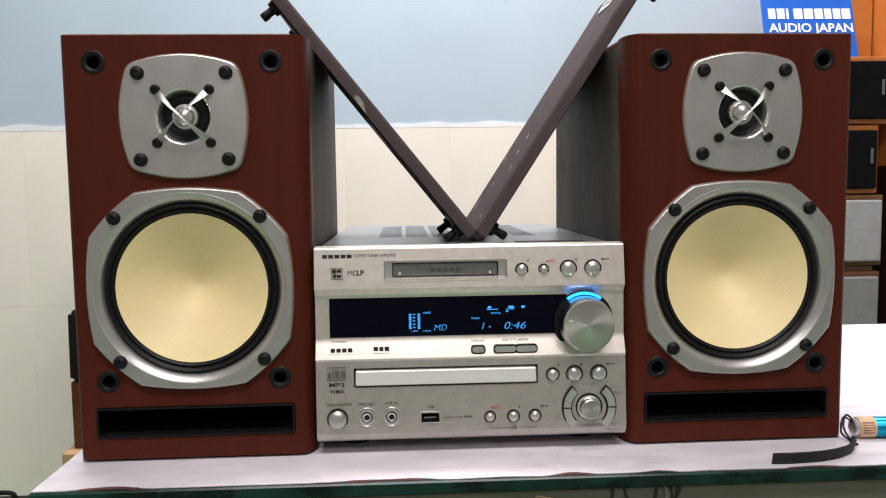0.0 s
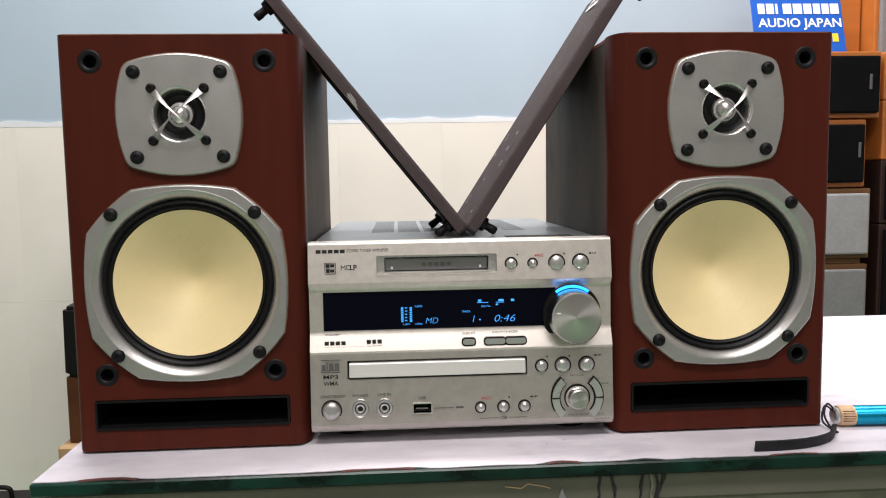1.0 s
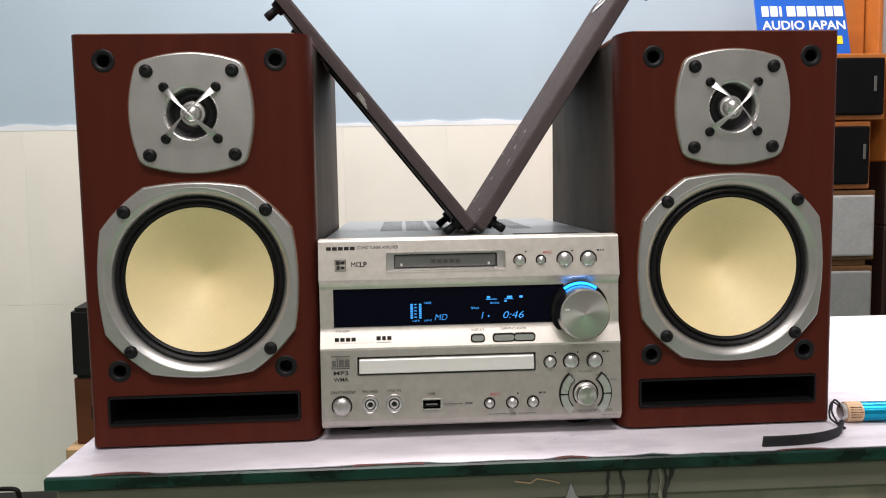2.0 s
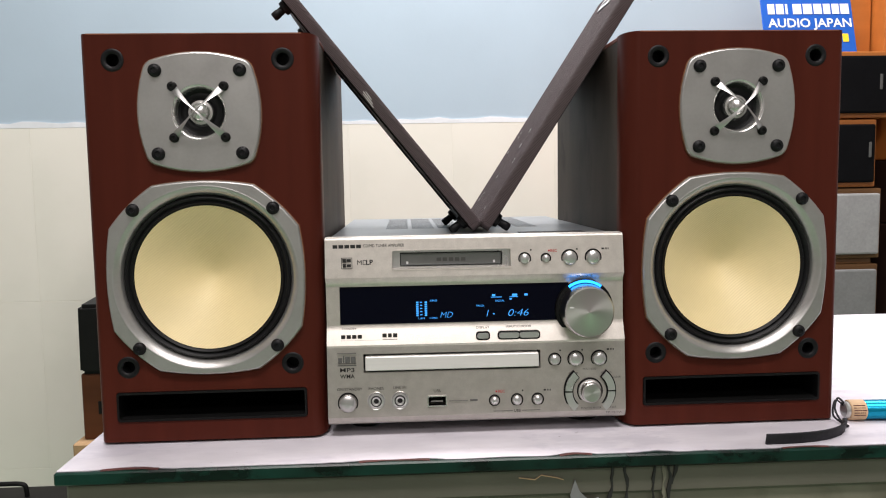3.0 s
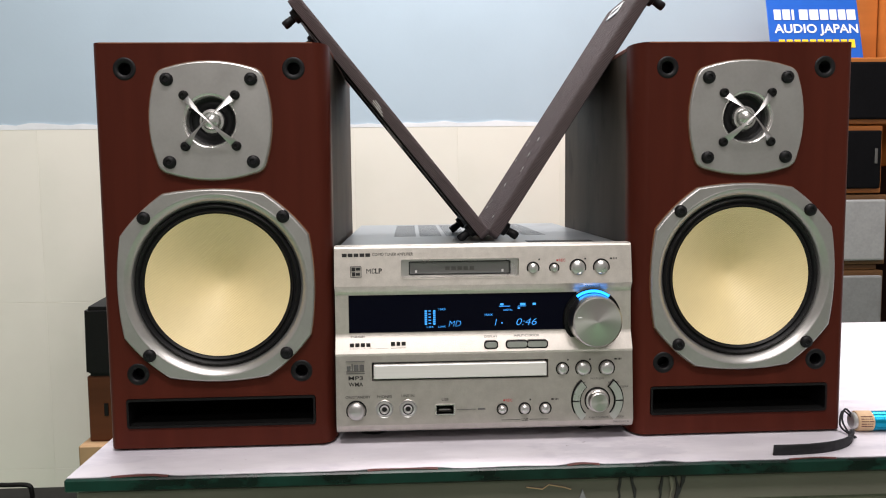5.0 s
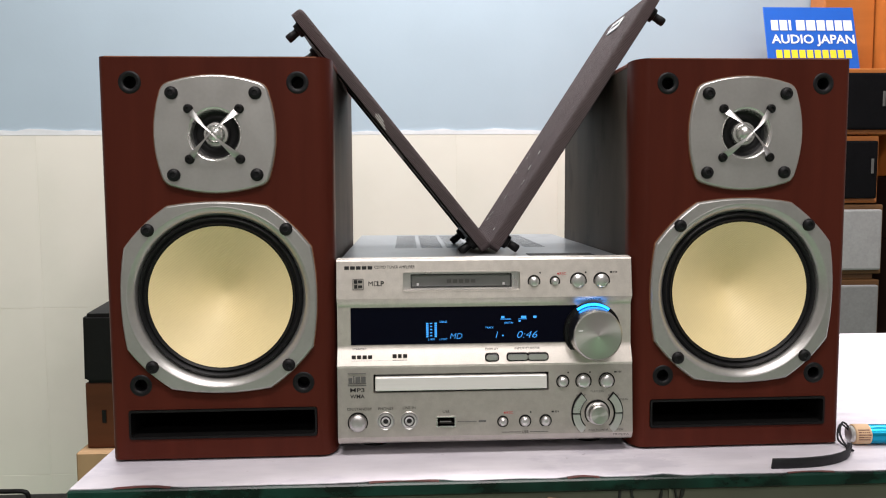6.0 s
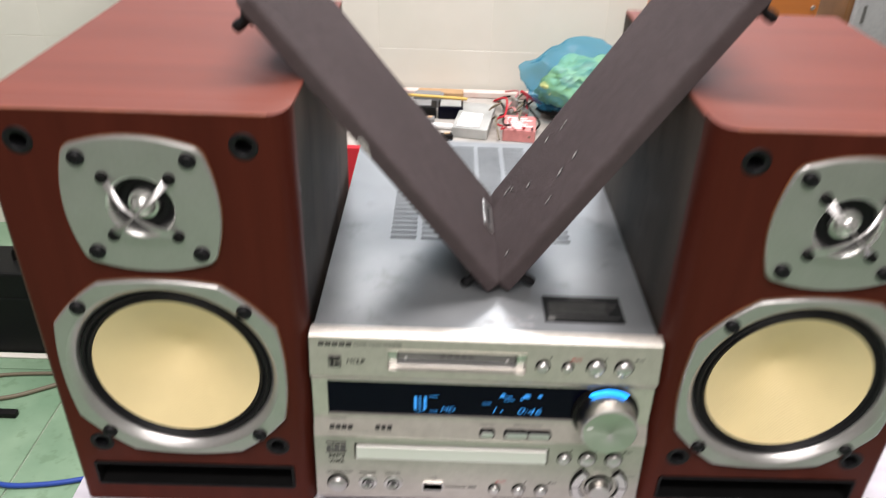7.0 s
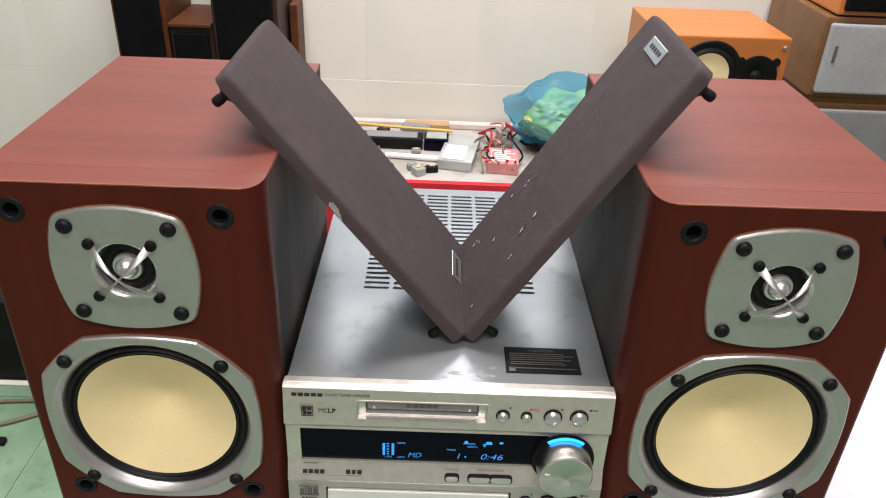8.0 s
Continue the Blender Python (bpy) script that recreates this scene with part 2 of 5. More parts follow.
def box(x0, x1, y0, y1, z0, z1, bevel=0.0, seg=2, bm=None):
    own = bmesh.new()
    bmesh.ops.create_cube(own, size=1)
    for v in own.verts:
        v.co = Vector(((x0 + x1) / 2 + v.co.x * (x1 - x0), (y0 + y1) / 2 + v.co.y * (y1 - y0), (z0 + z1) / 2 + v.co.z * (z1 - z0)))
    if bevel:
        bmesh.ops.bevel(own, geom=own.edges[:], offset=bevel, segments=seg, profile=0.6, affect="EDGES")
    return own if bm is None else merge(bm, own)


def merge(bm, other):
    me = bpy.data.meshes.new("tmp")
    other.to_mesh(me)
    other.free()
    bm.from_mesh(me)
    bpy.data.meshes.remove(me)
    return bm


def lathe(profile, n=48, cx=0.0, cz=0.0, bm=None):
    """Turns (radius, y) pairs round the y axis at (cx, cz)."""
    bm = bm or bmesh.new()
    rings = []
    for r, y in profile:
        if r < 1e-6:
            rings.append([bm.verts.new((cx, y, cz))])
        else:
            rings.append([bm.verts.new((cx + r * math.cos(2 * math.pi * i / n), y, cz + r * math.sin(2 * math.pi * i / n))) for i in range(n)])
    for a, b in zip(rings, rings[1:]):
        for i in range(n):
            j = (i + 1) % n
            if len(a) == 1 and len(b) > 1:
                bm.faces.new((a[0], b[i], b[j]))
            elif len(b) == 1 and len(a) > 1:
                bm.faces.new((a[i], a[j], b[0]))
            elif len(a) > 1:
                bm.faces.new((a[i], a[j], b[j], b[i]))
    return bm


def disc(r, y0, y1, cx=0.0, cz=0.0, n=28, bev=0.0006, bm=None):
    """A short round pin from y0 (front, smaller y) back to y1, with a softened rim."""
    return lathe([(0, y0), (r - bev, y0), (r, y0 + bev), (r, y1), (0, y1)], n, cx, cz, bm)


def circle(cx, cz, r, n=48):
    return [(cx + r * math.cos(2 * math.pi * i / n), cz + r * math.sin(2 * math.pi * i / n)) for i in range(n)]


def rect(x0, x1, z0, z1, r=0.0, n=5):
    if not r:
        return [(x0, z0), (x1, z0), (x1, z1), (x0, z1)]
    pts = []
    for cx, cz, a in ((x1 - r, z0 + r, -90), (x1 - r, z1 - r, 0), (x0 + r, z1 - r, 90), (x0 + r, z0 + r, 180)):
        for i in range(n + 1):
            t = radians(a + 90 * i / n)
            pts.append((cx + r * math.cos(t), cz + r * math.sin(t)))
    return pts


def plate(outer, holes, y0, y1):
    """A plate with holes: outlines in x and z, from its front y0 back to y1."""
    bm = bmesh.new()
    edges = []
    for loop in (outer, *holes):
        vs = [bm.verts.new((x, y0, z)) for x, z in loop]
        edges += [bm.edges.new((vs[i], vs[(i + 1) % len(vs)])) for i in range(len(vs))]
    bmesh.ops.triangle_fill(bm, edges=edges, use_beauty=True, use_dissolve=False)
    faces = bm.faces[:]
    ex = bmesh.ops.extrude_face_region(bm, geom=faces)
    bmesh.ops.translate(bm, verts=[g for g in ex["geom"] if isinstance(g, bmesh.types.BMVert)], vec=(0, y1 - y0, 0))
    if bm.faces:
        bmesh.ops.recalc_face_normals(bm, faces=bm.faces)
    return bm


def solid(outer, y0, y1, bevel=0.0, inset=None):
    """A full plate whose front rim is chamfered."""
    bm = bmesh.new()
    b = bevel or 0.0
    cx = sum(p[0] for p in outer) / len(outer)
    cz = sum(p[1] for p in outer) / len(outer)
    rad = max(max(abs(x - cx), abs(z - cz)) for x, z in outer)
    k = 1 - b / rad
    rings = []
    if b:
        rings.append([bm.verts.new((cx + (x - cx) * k, y0, cz + (z - cz) * k)) for x, z in outer])
    rings.append([bm.verts.new((x, y0 + b, z)) for x, z in outer])
    rings.append([bm.verts.new((x, y1, z)) for x, z in outer])
    n = len(outer)
    for a, c in zip(rings, rings[1:]):
        for i in range(n):
            bm.faces.new((a[i], a[(i + 1) % n], c[(i + 1) % n], c[i]))
    bm.faces.new(rings[0])
    bm.faces.new(rings[-1])
    return bm


def tube(points, r, n=8, bm=None):
    """A round cable along points, smoothed."""
    bm = bm or bmesh.new()
    pts = [Vector(p) for p in points]
    fine = []
    for i in range(len(pts) - 1):
        p0, p1, p2, p3 = pts[max(i - 1, 0)], pts[i], pts[i + 1], pts[min(i + 2, len(pts) - 1)]
        for k in range(6):
            t = k / 6
            fine.append(0.5 * ((2 * p1) + (p2 - p0) * t + (2 * p0 - 5 * p1 + 4 * p2 - p3) * t * t + (3 * p1 - p0 - 3 * p2 + p3) * t ** 3))
    fine.append(pts[-1])
    rings = []
    for i, p in enumerate(fine):
        d = (fine[min(i + 1, len(fine) - 1)] - fine[max(i - 1, 0)]).normalized()
        u = d.cross(Vector((0.13, 0.21, 1))).normalized()
        w = d.cross(u)
        rings.append([bm.verts.new(p + r * (math.cos(2 * math.pi * k / n) * u + math.sin(2 * math.pi * k / n) * w)) for k in range(n)])
    for a, b in zip(rings, rings[1:]):
        for k in range(n):
            bm.faces.new((a[k], a[(k + 1) % n], b[(k + 1) % n], b[k]))
    bm.faces.new(rings[0])
    bm.faces.new(rings[-1])
    return bm


def lettering(body, size, x, y, z, mat, parent, align="CENTER", name="lettering", m=None, slant=0.0, bold=0.0, width=None):
    """Flat words, facing -y, with their middle line at z."""
    cu = bpy.data.curves.new(name, "FONT")
    cu.body, cu.size, cu.align_x, cu.align_y, cu.shear, cu.offset = body, size, align, "CENTER", slant, bold
    cu.resolution_u = 3
    tmp = bpy.data.objects.new("tmp", cu)
    me = bpy.data.meshes.new_from_object(tmp)
    bpy.data.objects.remove(tmp)
    bpy.data.curves.remove(cu)
    k = 1.0
    if width:
        xs = [v.co.x for v in me.vertices]
        k = width / (max(xs) - min(xs))
    for v in me.vertices:
        v.co = Vector((v.co.x * k + x, y, v.co.y + z))
    me.name = name
    me.materials.clear()
    me.materials.append(mat)
    ob = new(name, me)
    ob.parent = parent
    if m is not None:
        ob.matrix_basis = m
    return ob


def bars(name, rects, y, mat, parent, m=None, thick=0.0002):
    bm = bmesh.new()
    for x0, x1, z0, z1 in rects:
        box(x0, x1, y - thick, y, z0, z1, bm=bm)
    return part(name, bm, mat, parent, m=m)


T = 0.554   # height of the counter's top
WALL = 1.28   # the tiles' face on the back wall
HERE = Matrix.Identity(4)
PLAN = Matrix.Translation((-0.0043, -0.1139, 0)) @ Matrix.Scale(0.69, 4)   # the floor things' plan, drawn larger
BENCH = Matrix.Translation((-0.0043, 0.1013, -0.0112)) @ Matrix.Diagonal((0.69, 0.572, 0.69, 1))   # the same for the bench
ground = {"plan": HERE}


blotched(PAPER, 13, 0.53, 0.58, (0.86, 0.86, 0.88), (0.6, 1.3, 1))
blotched(PAPER, 150, 0.66, 0.72, (0.55, 0.52, 0.52))
blotched(GLASSFRONT, 9, 0.50, 0.66, (0.55, 0.50, 0.46), (1, 1, 0.8))
blotched(GLASSEDGE, 22, 0.52, 0.60, (0.25, 0.25, 0.25), (1, 1, 2))
blotched(LID, 26, 0.58, 0.66, (0.80, 0.79, 0.78))
blotched(SIDE, 16, 0.56, 0.62, (0.50, 0.47, 0.45), (1, 1, 0.5))
blotched(WOOD_LIT, 150, 0.72, 0.76, (1.35, 1.45, 1.5))
blotched(TABLETOP, 11, 0.48, 0.60, (0.72, 0.70, 0.67))
blotched(FLOORTILE, 40, 0.55, 0.62, (0.82, 0.84, 0.80))
blotched(TILE, 3.2, 0.50, 0.70, (0.95, 0.96, 0.95))

# ---- the room ----
def room():
    x0, x1 = -1.836, 1.964
    w = thing("wall_north", "back wall, cream tiles below pale blue paint", "wall", kind="structure")
    part("wall_body", box(x0, x1, WALL + 0.0005, WALL + 0.15, 0, 0.855), GROUT, w)
    part("painted_wall", box(x0, x1, WALL + 0.002, WALL + 0.15, 0.855, 2.6), PAINT, w)
    rnd = random.Random(4)
    n = 130
    low, high = [], []
    for i in range(n + 1):
        x = x0 + (x1 - x0) * i / n
        low.append((x, 0.8551))
        high.append((x, 0.8645 + rnd.uniform(-0.0025, 0.004) + 0.002 * math.sin(x * 12)))
    part("plaster_line", plate(low + high[::-1], [], WALL - 0.0003, WALL + 0.0035), PLASTER, w, "rough white plaster line above the tiles")
    for z0, z1 in ((0.4625, 0.8545), (0.0705, 0.4615), (0.0, 0.0695)):
        tile = mesh_of("tile", box(-0.1184, 0.1184, 0, 0.0012, z0, z1, 0.0003, 1), TILE)
        for i in range(16):
            ob = new("tile", tile)
            ob.parent = w
            ob.location = (x0 + 0.11875 + 0.2375 * i, WALL, 0)
    # Unseen walls and ceiling, added to enclose the room and shape its light.
    for name, b in (("wall_west", (x0 - 0.15, x0, -2.25, WALL + 0.15)), ("wall_east", (x1, x1 + 0.15, -2.25, WALL + 0.15)), ("wall_south", (x0, x1, -2.4, -2.25))):
        solo(name, box(*b, 0, 2.6), GREYWALL, "unseen grey wall closing the room", "wall", kind="structure")
    solo("ceiling", box(x0 - 0.15, x1 + 0.15, -2.4, WALL + 0.15, 2.6, 2.7), WHITEWALL, "unseen white ceiling closing the room", "ceiling", kind="structure")
    f = thing("floor", "green mottled glazed floor tiles", "floor", kind="structure")
    part("screed", box(x0 - 0.15, x1 + 0.15, -2.4, WALL + 0.15, -0.1, -0.004), GROUT, f)
    me = mesh_of("tile", box(-0.1488, 0.1488, -0.1488, 0.1488, -0.006, 0, 0.001, 1), FLOORTILE)
    for i in range(13):
        for j in range(12):
            ob = new("tile", me)
            ob.parent = f
            ob.location = (-1.736 + 0.3 * i, -2.1 + 0.3 * j, 0)


room()


# ---- the counter ----
X0, X1, YF, YB = -0.259, 1.25, -0.047, 0.393


def counter():
    c = thing("glass_counter", "narrow shop counter with a green glass top and dusty glass front", "counter")
    part("glass_top", box(X0, X1, YF, YB, T - 0.0086, T - 0.0006, 0.001, 1), GLASSEDGE, c, "thick dark green glass")
    part("top_rail", box(X0 + 0.004, X1 - 0.004, YF + 0.006, YF + 0.03, T - 0.028, T - 0.0090, 0.002, 1), ALU, c, "dull metal rail")
    part("top_rail", box(X0 + 0.004, X1 - 0.004, YB - 0.03, YB - 0.006, T - 0.028, T - 0.0090, 0.002, 1), ALU, c)
    part("front_pane", box(X0 + 0.02, X1 - 0.02, YF + 0.010, YF + 0.016, 0.12, T - 0.0285), GLASSFRONT, c, "dusty green-grey glass pane")
    part("back_panel", box(X0 + 0.02, X1 - 0.02, YB - 0.018, YB - 0.010, 0.12, T - 0.0285), ALU, c)
    for x in (X0 + 0.006, X1 - 0.022):
        for y in (YF + 0.008, YB - 0.026):
            part("leg", box(x, x + 0.016, y, y + 0.018, 0, T - 0.0282, 0.001, 1), ALU, c)
    part("side_pane", box(X0 + 0.009, X0 + 0.014, YF + 0.03, YB - 0.03, 0.12, T - 0.0285), GLASSFRONT, c)
    part("base_panel", box(X0 + 0.01, X1 - 0.01, YF + 0.012, YB - 0.012, 0.09, 0.12, 0.002, 1), ALU, c)
    # torn strips and cracks on the rail and the pane
    rnd = random.Random(11)
    for cx, n, mat in ((0.079, 10, PRINT), (0.086, 12, PRINT), (0.107, 12, PRINT), (0.1125, 10, PRINT), (0.119, 4, PRINT), (0.110, 9, GLASSFRONT)):
        left, right = [], []
        o = cx
        for i in range(n):
            z = T - 0.0095 - 0.0042 * i
            o += rnd.uniform(-0.0013, 0.0013)
            wdt = rnd.uniform(0.0002, 0.0013)
            left.append((o - wdt, z + rnd.uniform(-0.001, 0.001)))
            right.append((o + wdt, z))
        part("torn_tape", plate(left + right[::-1], [], YF + 0.0048, YF + 0.0058), mat, c, "dark torn tape residue")
    part("torn_tape", plate([(0.052, T - 0.027), (0.055, T - 0.017), (0.058, T - 0.025), (0.064, T - 0.031), (0.070, T - 0.029), (0.071, T - 0.040), (0.054, T - 0.043)], [], YF + 0.0048, YF + 0.0058), GREYCLOTH, c, "grey scrap of tape")
    crack = [(0.020, -0.0150), (0.030, -0.0165), (0.034, -0.0138), (0.044, -0.0158), (0.048, -0.0172)]
    part("scratch", plate([(x, T + z + 0.0003) for x, z in crack] + [(x, T + z - 0.0003) for x, z in crack[::-1]], [], YF + 0.0052, YF + 0.0058), TAN, c)
    for x in (-0.14, -0.085):
        part("screw", disc(0.0022, YF + 0.004, YF + 0.012, x, T - 0.031, 14), BLACK, c)


def paper_cover():
    rnd = random.Random(3)
    front = []
    n = 240
    y = YF + 0.001
    for i in range(n + 1):
        x = X0 + 0.001 + (X1 - X0 - 0.002) * i / n
        w = 0.0012 + 0.0011 * noise.noise((x * 38, 0, 0)) + rnd.uniform(0, 0.0004)
        for c0, wd, dp in ((-0.215, 0.022, 0.0045), (-0.055, 0.03, 0.004), (0.055, 0.014, 0.0045), (0.107, 0.010, 0.003), (0.20, 0.018, 0.004), (0.33, 0.02, 0.004)):
            w += dp * max(0, 1 - ((x - c0) / wd) ** 2) * (0.75 + 0.25 * math.sin(x * 900))
        front.append((x, y + w))
    bm = bmesh.new()
    a = [bm.verts.new((x, yy, T)) for x, yy in front]
    b = [bm.verts.new((x, YB - 0.002, T)) for x, yy in front]
    for i in range(n):
        bm.faces.new((a[i], a[i + 1], b[i + 1], b[i]))
    ex = bmesh.ops.extrude_face_region(bm, geom=bm.faces[:])
    bmesh.ops.translate(bm, verts=[g for g in ex["geom"] if isinstance(g, bmesh.types.BMVert)], vec=(0, 0, -0.0005))
    p = solo("paper_cover", bm, PAPER, "white paper cover with a torn front edge on the counter", "paper")
    for x0, x1 in ((-0.232, -0.198), (-0.078, -0.035), (0.045, 0.065), (0.185, 0.215)):
        pts = [(x0 + (x1 - x0) * i / 10, YF + 0.0022 + 0.0022 * math.sin(math.pi * i / 10) + rnd.uniform(0, 0.0006)) for i in range(11)]
        bm = bmesh.new()
        top = [bm.verts.new((x, yy + 0.0013, T - 0.0001)) for x, yy in pts]
        low = [bm.verts.new((x, yy - 0.0012, T - 0.0004)) for x, yy in pts]
        for i in range(10):
            bm.faces.new((low[i], low[i + 1], top[i + 1], top[i]))
        ex = bmesh.ops.extrude_face_region(bm, geom=bm.faces[:])
        bmesh.ops.translate(bm, verts=[g for g in ex["geom"] if isinstance(g, bmesh.types.BMVert)], vec=(0, 0, -0.0003))
        part("torn_flake", bm, FLAKE, p, "red-brown torn layer")
    return p


counter()
paper_cover()


# ---- the two loudspeakers ----
SW, SH, SD = 0.1486, 0.2640, 0.2155


def bowed(corners, bulge):
    """An outline through corners whose sides bow outwards by bulge times their length."""
    out = []
    n = len(corners)
    for i in range(n):
        (x0, z0), (x1, z1) = corners[i], corners[(i + 1) % n]
        ln = math.hypot(x1 - x0, z1 - z0)
        nx, nz = (z1 - z0) / ln, -(x1 - x0) / ln
        for k in range(8):
            t = k / 8
            b = (bulge if ln > 0.015 else 0.15) * ln * 4 * t * (1 - t)
            out.append((x0 + (x1 - x0) * t + nx * b, z0 + (z1 - z0) * t + nz * b))
    return out


def rimmed(outline, cz, hole, y0, y1, inset):
    """A plate with a round hole whose front rim is chamfered all round."""
    k = 1 - inset
    mid = [(x * k, (z - cz) * k + cz) for x, z in outline]
    bm = plate(mid, [hole], y0, y1)
    rings = [[bm.verts.new((x, y, z)) for x, z in line] for line, y in ((mid, y0), ([((x + u) / 2, (z + w) / 2) for (x, z), (u, w) in zip(mid, outline)], y0 + 0.0003), (outline, y0 + 0.0012), (outline, y1))]
    n = len(outline)
    for r, s in zip(rings, rings[1:]):
        for i in range(n):
            bm.faces.new((r[i], r[(i + 1) % n], s[(i + 1) % n], s[i]))
    bmesh.ops.remove_doubles(bm, verts=bm.verts, dist=1e-6)
    return bm


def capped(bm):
    """Gives the faces of the top edge the lighter tone that paints overhead light."""
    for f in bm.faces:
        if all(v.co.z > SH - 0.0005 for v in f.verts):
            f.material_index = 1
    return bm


def speaker(inner, m, label):
    """inner: +1 if the rounded edge is at +x. Front in the plane y = 0."""
    s = thing("loudspeaker", label, "loudspeaker", m, "pair of loudspeakers")
    WZ, TZ = 0.1089, 0.2148
    sock = [(-0.0529, 0.2477), (0.0529, 0.2477), (-0.0529, 0.0514), (0.0529, 0.0514)]
    rin, rout = 0.0092, 0.006
    x0, x1 = sorted((-inner * (SW / 2 - rout), inner * (SW / 2 - rin)))
    holes = [circle(0, WZ, 0.056), circle(0, TZ, 0.022, 32), rect(-0.0617, 0.0617, 0.0150, 0.0350, 0.002, 3)] + [circle(px, pz, 0.0058, 20) for px, pz in sock]
    part("baffle", capped(plate(rect(x0, x1, 0.0018, SH), holes, 0, 0.02)), [WOOD, WOOD_LIT], s)
    part("worn_edge", box(x0, x1, -0.0002, 0.0006, SH - 0.0006, SH + 0.0001), WORN, s, "pale worn edge")
    # the rounded upright edges beside the baffle
    for side, r, d in ((inner, rin, 0.016), (-inner, rout, 0.012)):
        bm = bmesh.new()
        cx = SW / 2 - r
        prof = [(cx + r * math.sin(radians(a)), d - d * math.cos(radians(a))) for a in range(0, 91, 9)] + [(SW / 2, 0.02), (cx, 0.02)]
        rings = [[bm.verts.new((side * x, y, z)) for x, y in prof] for z in (0.0018, SH)]
        for i in range(len(prof) - 1):
            bm.faces.new((rings[0][i], rings[0][i + 1], rings[1][i + 1], rings[1][i]))
        bm.faces.new(rings[0])
        bm.faces.new(rings[1])
        part("rounded_edge", capped(bm), [WOOD, WOOD_LIT], s, smooth=30)
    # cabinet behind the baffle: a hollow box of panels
    part("top_panel", box(-SW / 2, SW / 2, 0.0203, SD, SH - 0.0030, SH - 0.0002, 0.0006, 1), WOOD_LIT, s, "red-brown top panel")
    part("bottom_panel", box(-SW / 2, SW / 2, 0.0203, SD, 0.0002, 0.012, 0.0006, 1), WOOD_LIT, s)
    for sx in (-1, 1):
        a, b = sorted((sx * (SW / 2 - 0.012), sx * (SW / 2 - 0.0003)))
        part("side_panel", box(a, b, 0.0203, SD, 0.0122, SH - 0.0032), SIDE, s, "worn grey-brown side veneer")
    part("back_panel", box(-SW / 2 + 0.0122, SW / 2 - 0.0122, SD - 0.012, SD, 0.0122, SH - 0.0032), BLACK, s)
    # grille sockets
    for px, pz in sock:
        part("grille_socket", lathe([(0.0040, 0.009), (0.0040, 0.0003), (0.0046, -0.0002), (0.0060, -0.0005), (0.0069, -0.0003), (0.0073, 0.0001), (0.0057, 0.0001), (0.0057, 0.012), (0, 0.012)], 28, px, pz), RUBBER, s, "black rubber grille socket", smooth=40)
    # reflex port
    port = part("bass_port", plate(rect(-0.0614, 0.0614, 0.0153, 0.0347, 0.0018, 3), [rect(-0.0600, 0.0600, 0.0169, 0.0332, 0.0012, 3)], -0.0008, 0.07), BLACK, s, "wide black slot port")
    part("port_end", box(-0.0614, 0.0614, 0.0702, 0.072, 0.0153, 0.0347), VOID, port)
    # tweeter
    tc = [(-0.0275, -0.0333), (0.0275, -0.0333), (0.0345, -0.0262), (0.0345, 0.0262), (0.0275, 0.0333), (-0.0275, 0.0333), (-0.0345, 0.0262), (-0.0345, -0.0262)]
    outline = [(x, z + TZ) for x, z in bowed(tc, 0.080)]
    rim = [(x * 1.011, (z - TZ) * 1.011 + TZ) for x, z in outline]
    tw = part("tweeter", rimmed(outline, TZ, circle(0, TZ, 0.0172, 48), -0.0026, 0.0, 0.032), PLATE, s, "silver tweeter plate")
    part("tweeter_gasket", plate(rim, [circle(0, TZ, 0.03, 40)], -0.0008, 0.0002), EDGE, tw)
    part("waveguide", lathe([(0.0173, -0.0026), (0.0168, -0.0025), (0.0161, -0.0019), (0.0155, -0.0008), (0.0151, 0.0010), (0.0149, 0.0030), (0.0149, 0.005)], 48, 0, TZ), LIP, tw, smooth=50)
    part("tweeter_surround", lathe([(0.0150, 0.0035), (0.0132, 0.0042), (0.0118, 0.0034), (0.0104, 0.0034), (0.0092, 0.0040), (0.0080, 0.003)], 48, 0, TZ), RUBBER, tw, smooth=40)
    part("dome", lathe([(0.0080, 0.003), (0.0076, 0.0012), (0.0062, 0.001), (0.0058, -0.0005), (0.0044, -0.0028), (0.0024, -0.0041), (0, -0.0045)], 36, 0, TZ), LIP, tw, "silver dome", smooth=50)
    for k in (0, 1):
        bm = bmesh.new()
        n = 22
        rings = []
        for i in range(n + 1):
            u = -1 + 2 * i / n
            d = 0.0155 * u
            x, z = (d, d * 0.98) if k == 0 else (d, -d * 0.98)
            h = -0.0028 - 0.0092 * (1 - abs(u) ** 2.0)
            wd = 0.0007 + 0.0017 * abs(u) ** 1.3
            twist = radians(72) * (1 - abs(u)) * (1 if k else -1)
            ax, az = (0.707, -0.707) if k == 0 else (0.707, 0.707)
            side = Vector((ax * math.cos(twist), math.sin(twist), az * math.cos(twist)))
            nor = Vector((-ax * math.sin(twist), math.cos(twist), -az * math.sin(twist)))
            c = Vector((x, h, TZ + z))
            rings.append([bm.verts.new(c + side * wd), bm.verts.new(c + nor * 0.0006), bm.verts.new(c - side * wd), bm.verts.new(c - nor * 0.0006)])
        for a, b in zip(rings, rings[1:]):
            for j in range(4):
                bm.faces.new((a[j], a[(j + 1) % 4], b[(j + 1) % 4], b[j]))
        bm.faces.new(rings[0])
        bm.faces.new(rings[-1])
        part("guard_bar", bm, CHROME, tw, "polished crossed guard bar", smooth=60)
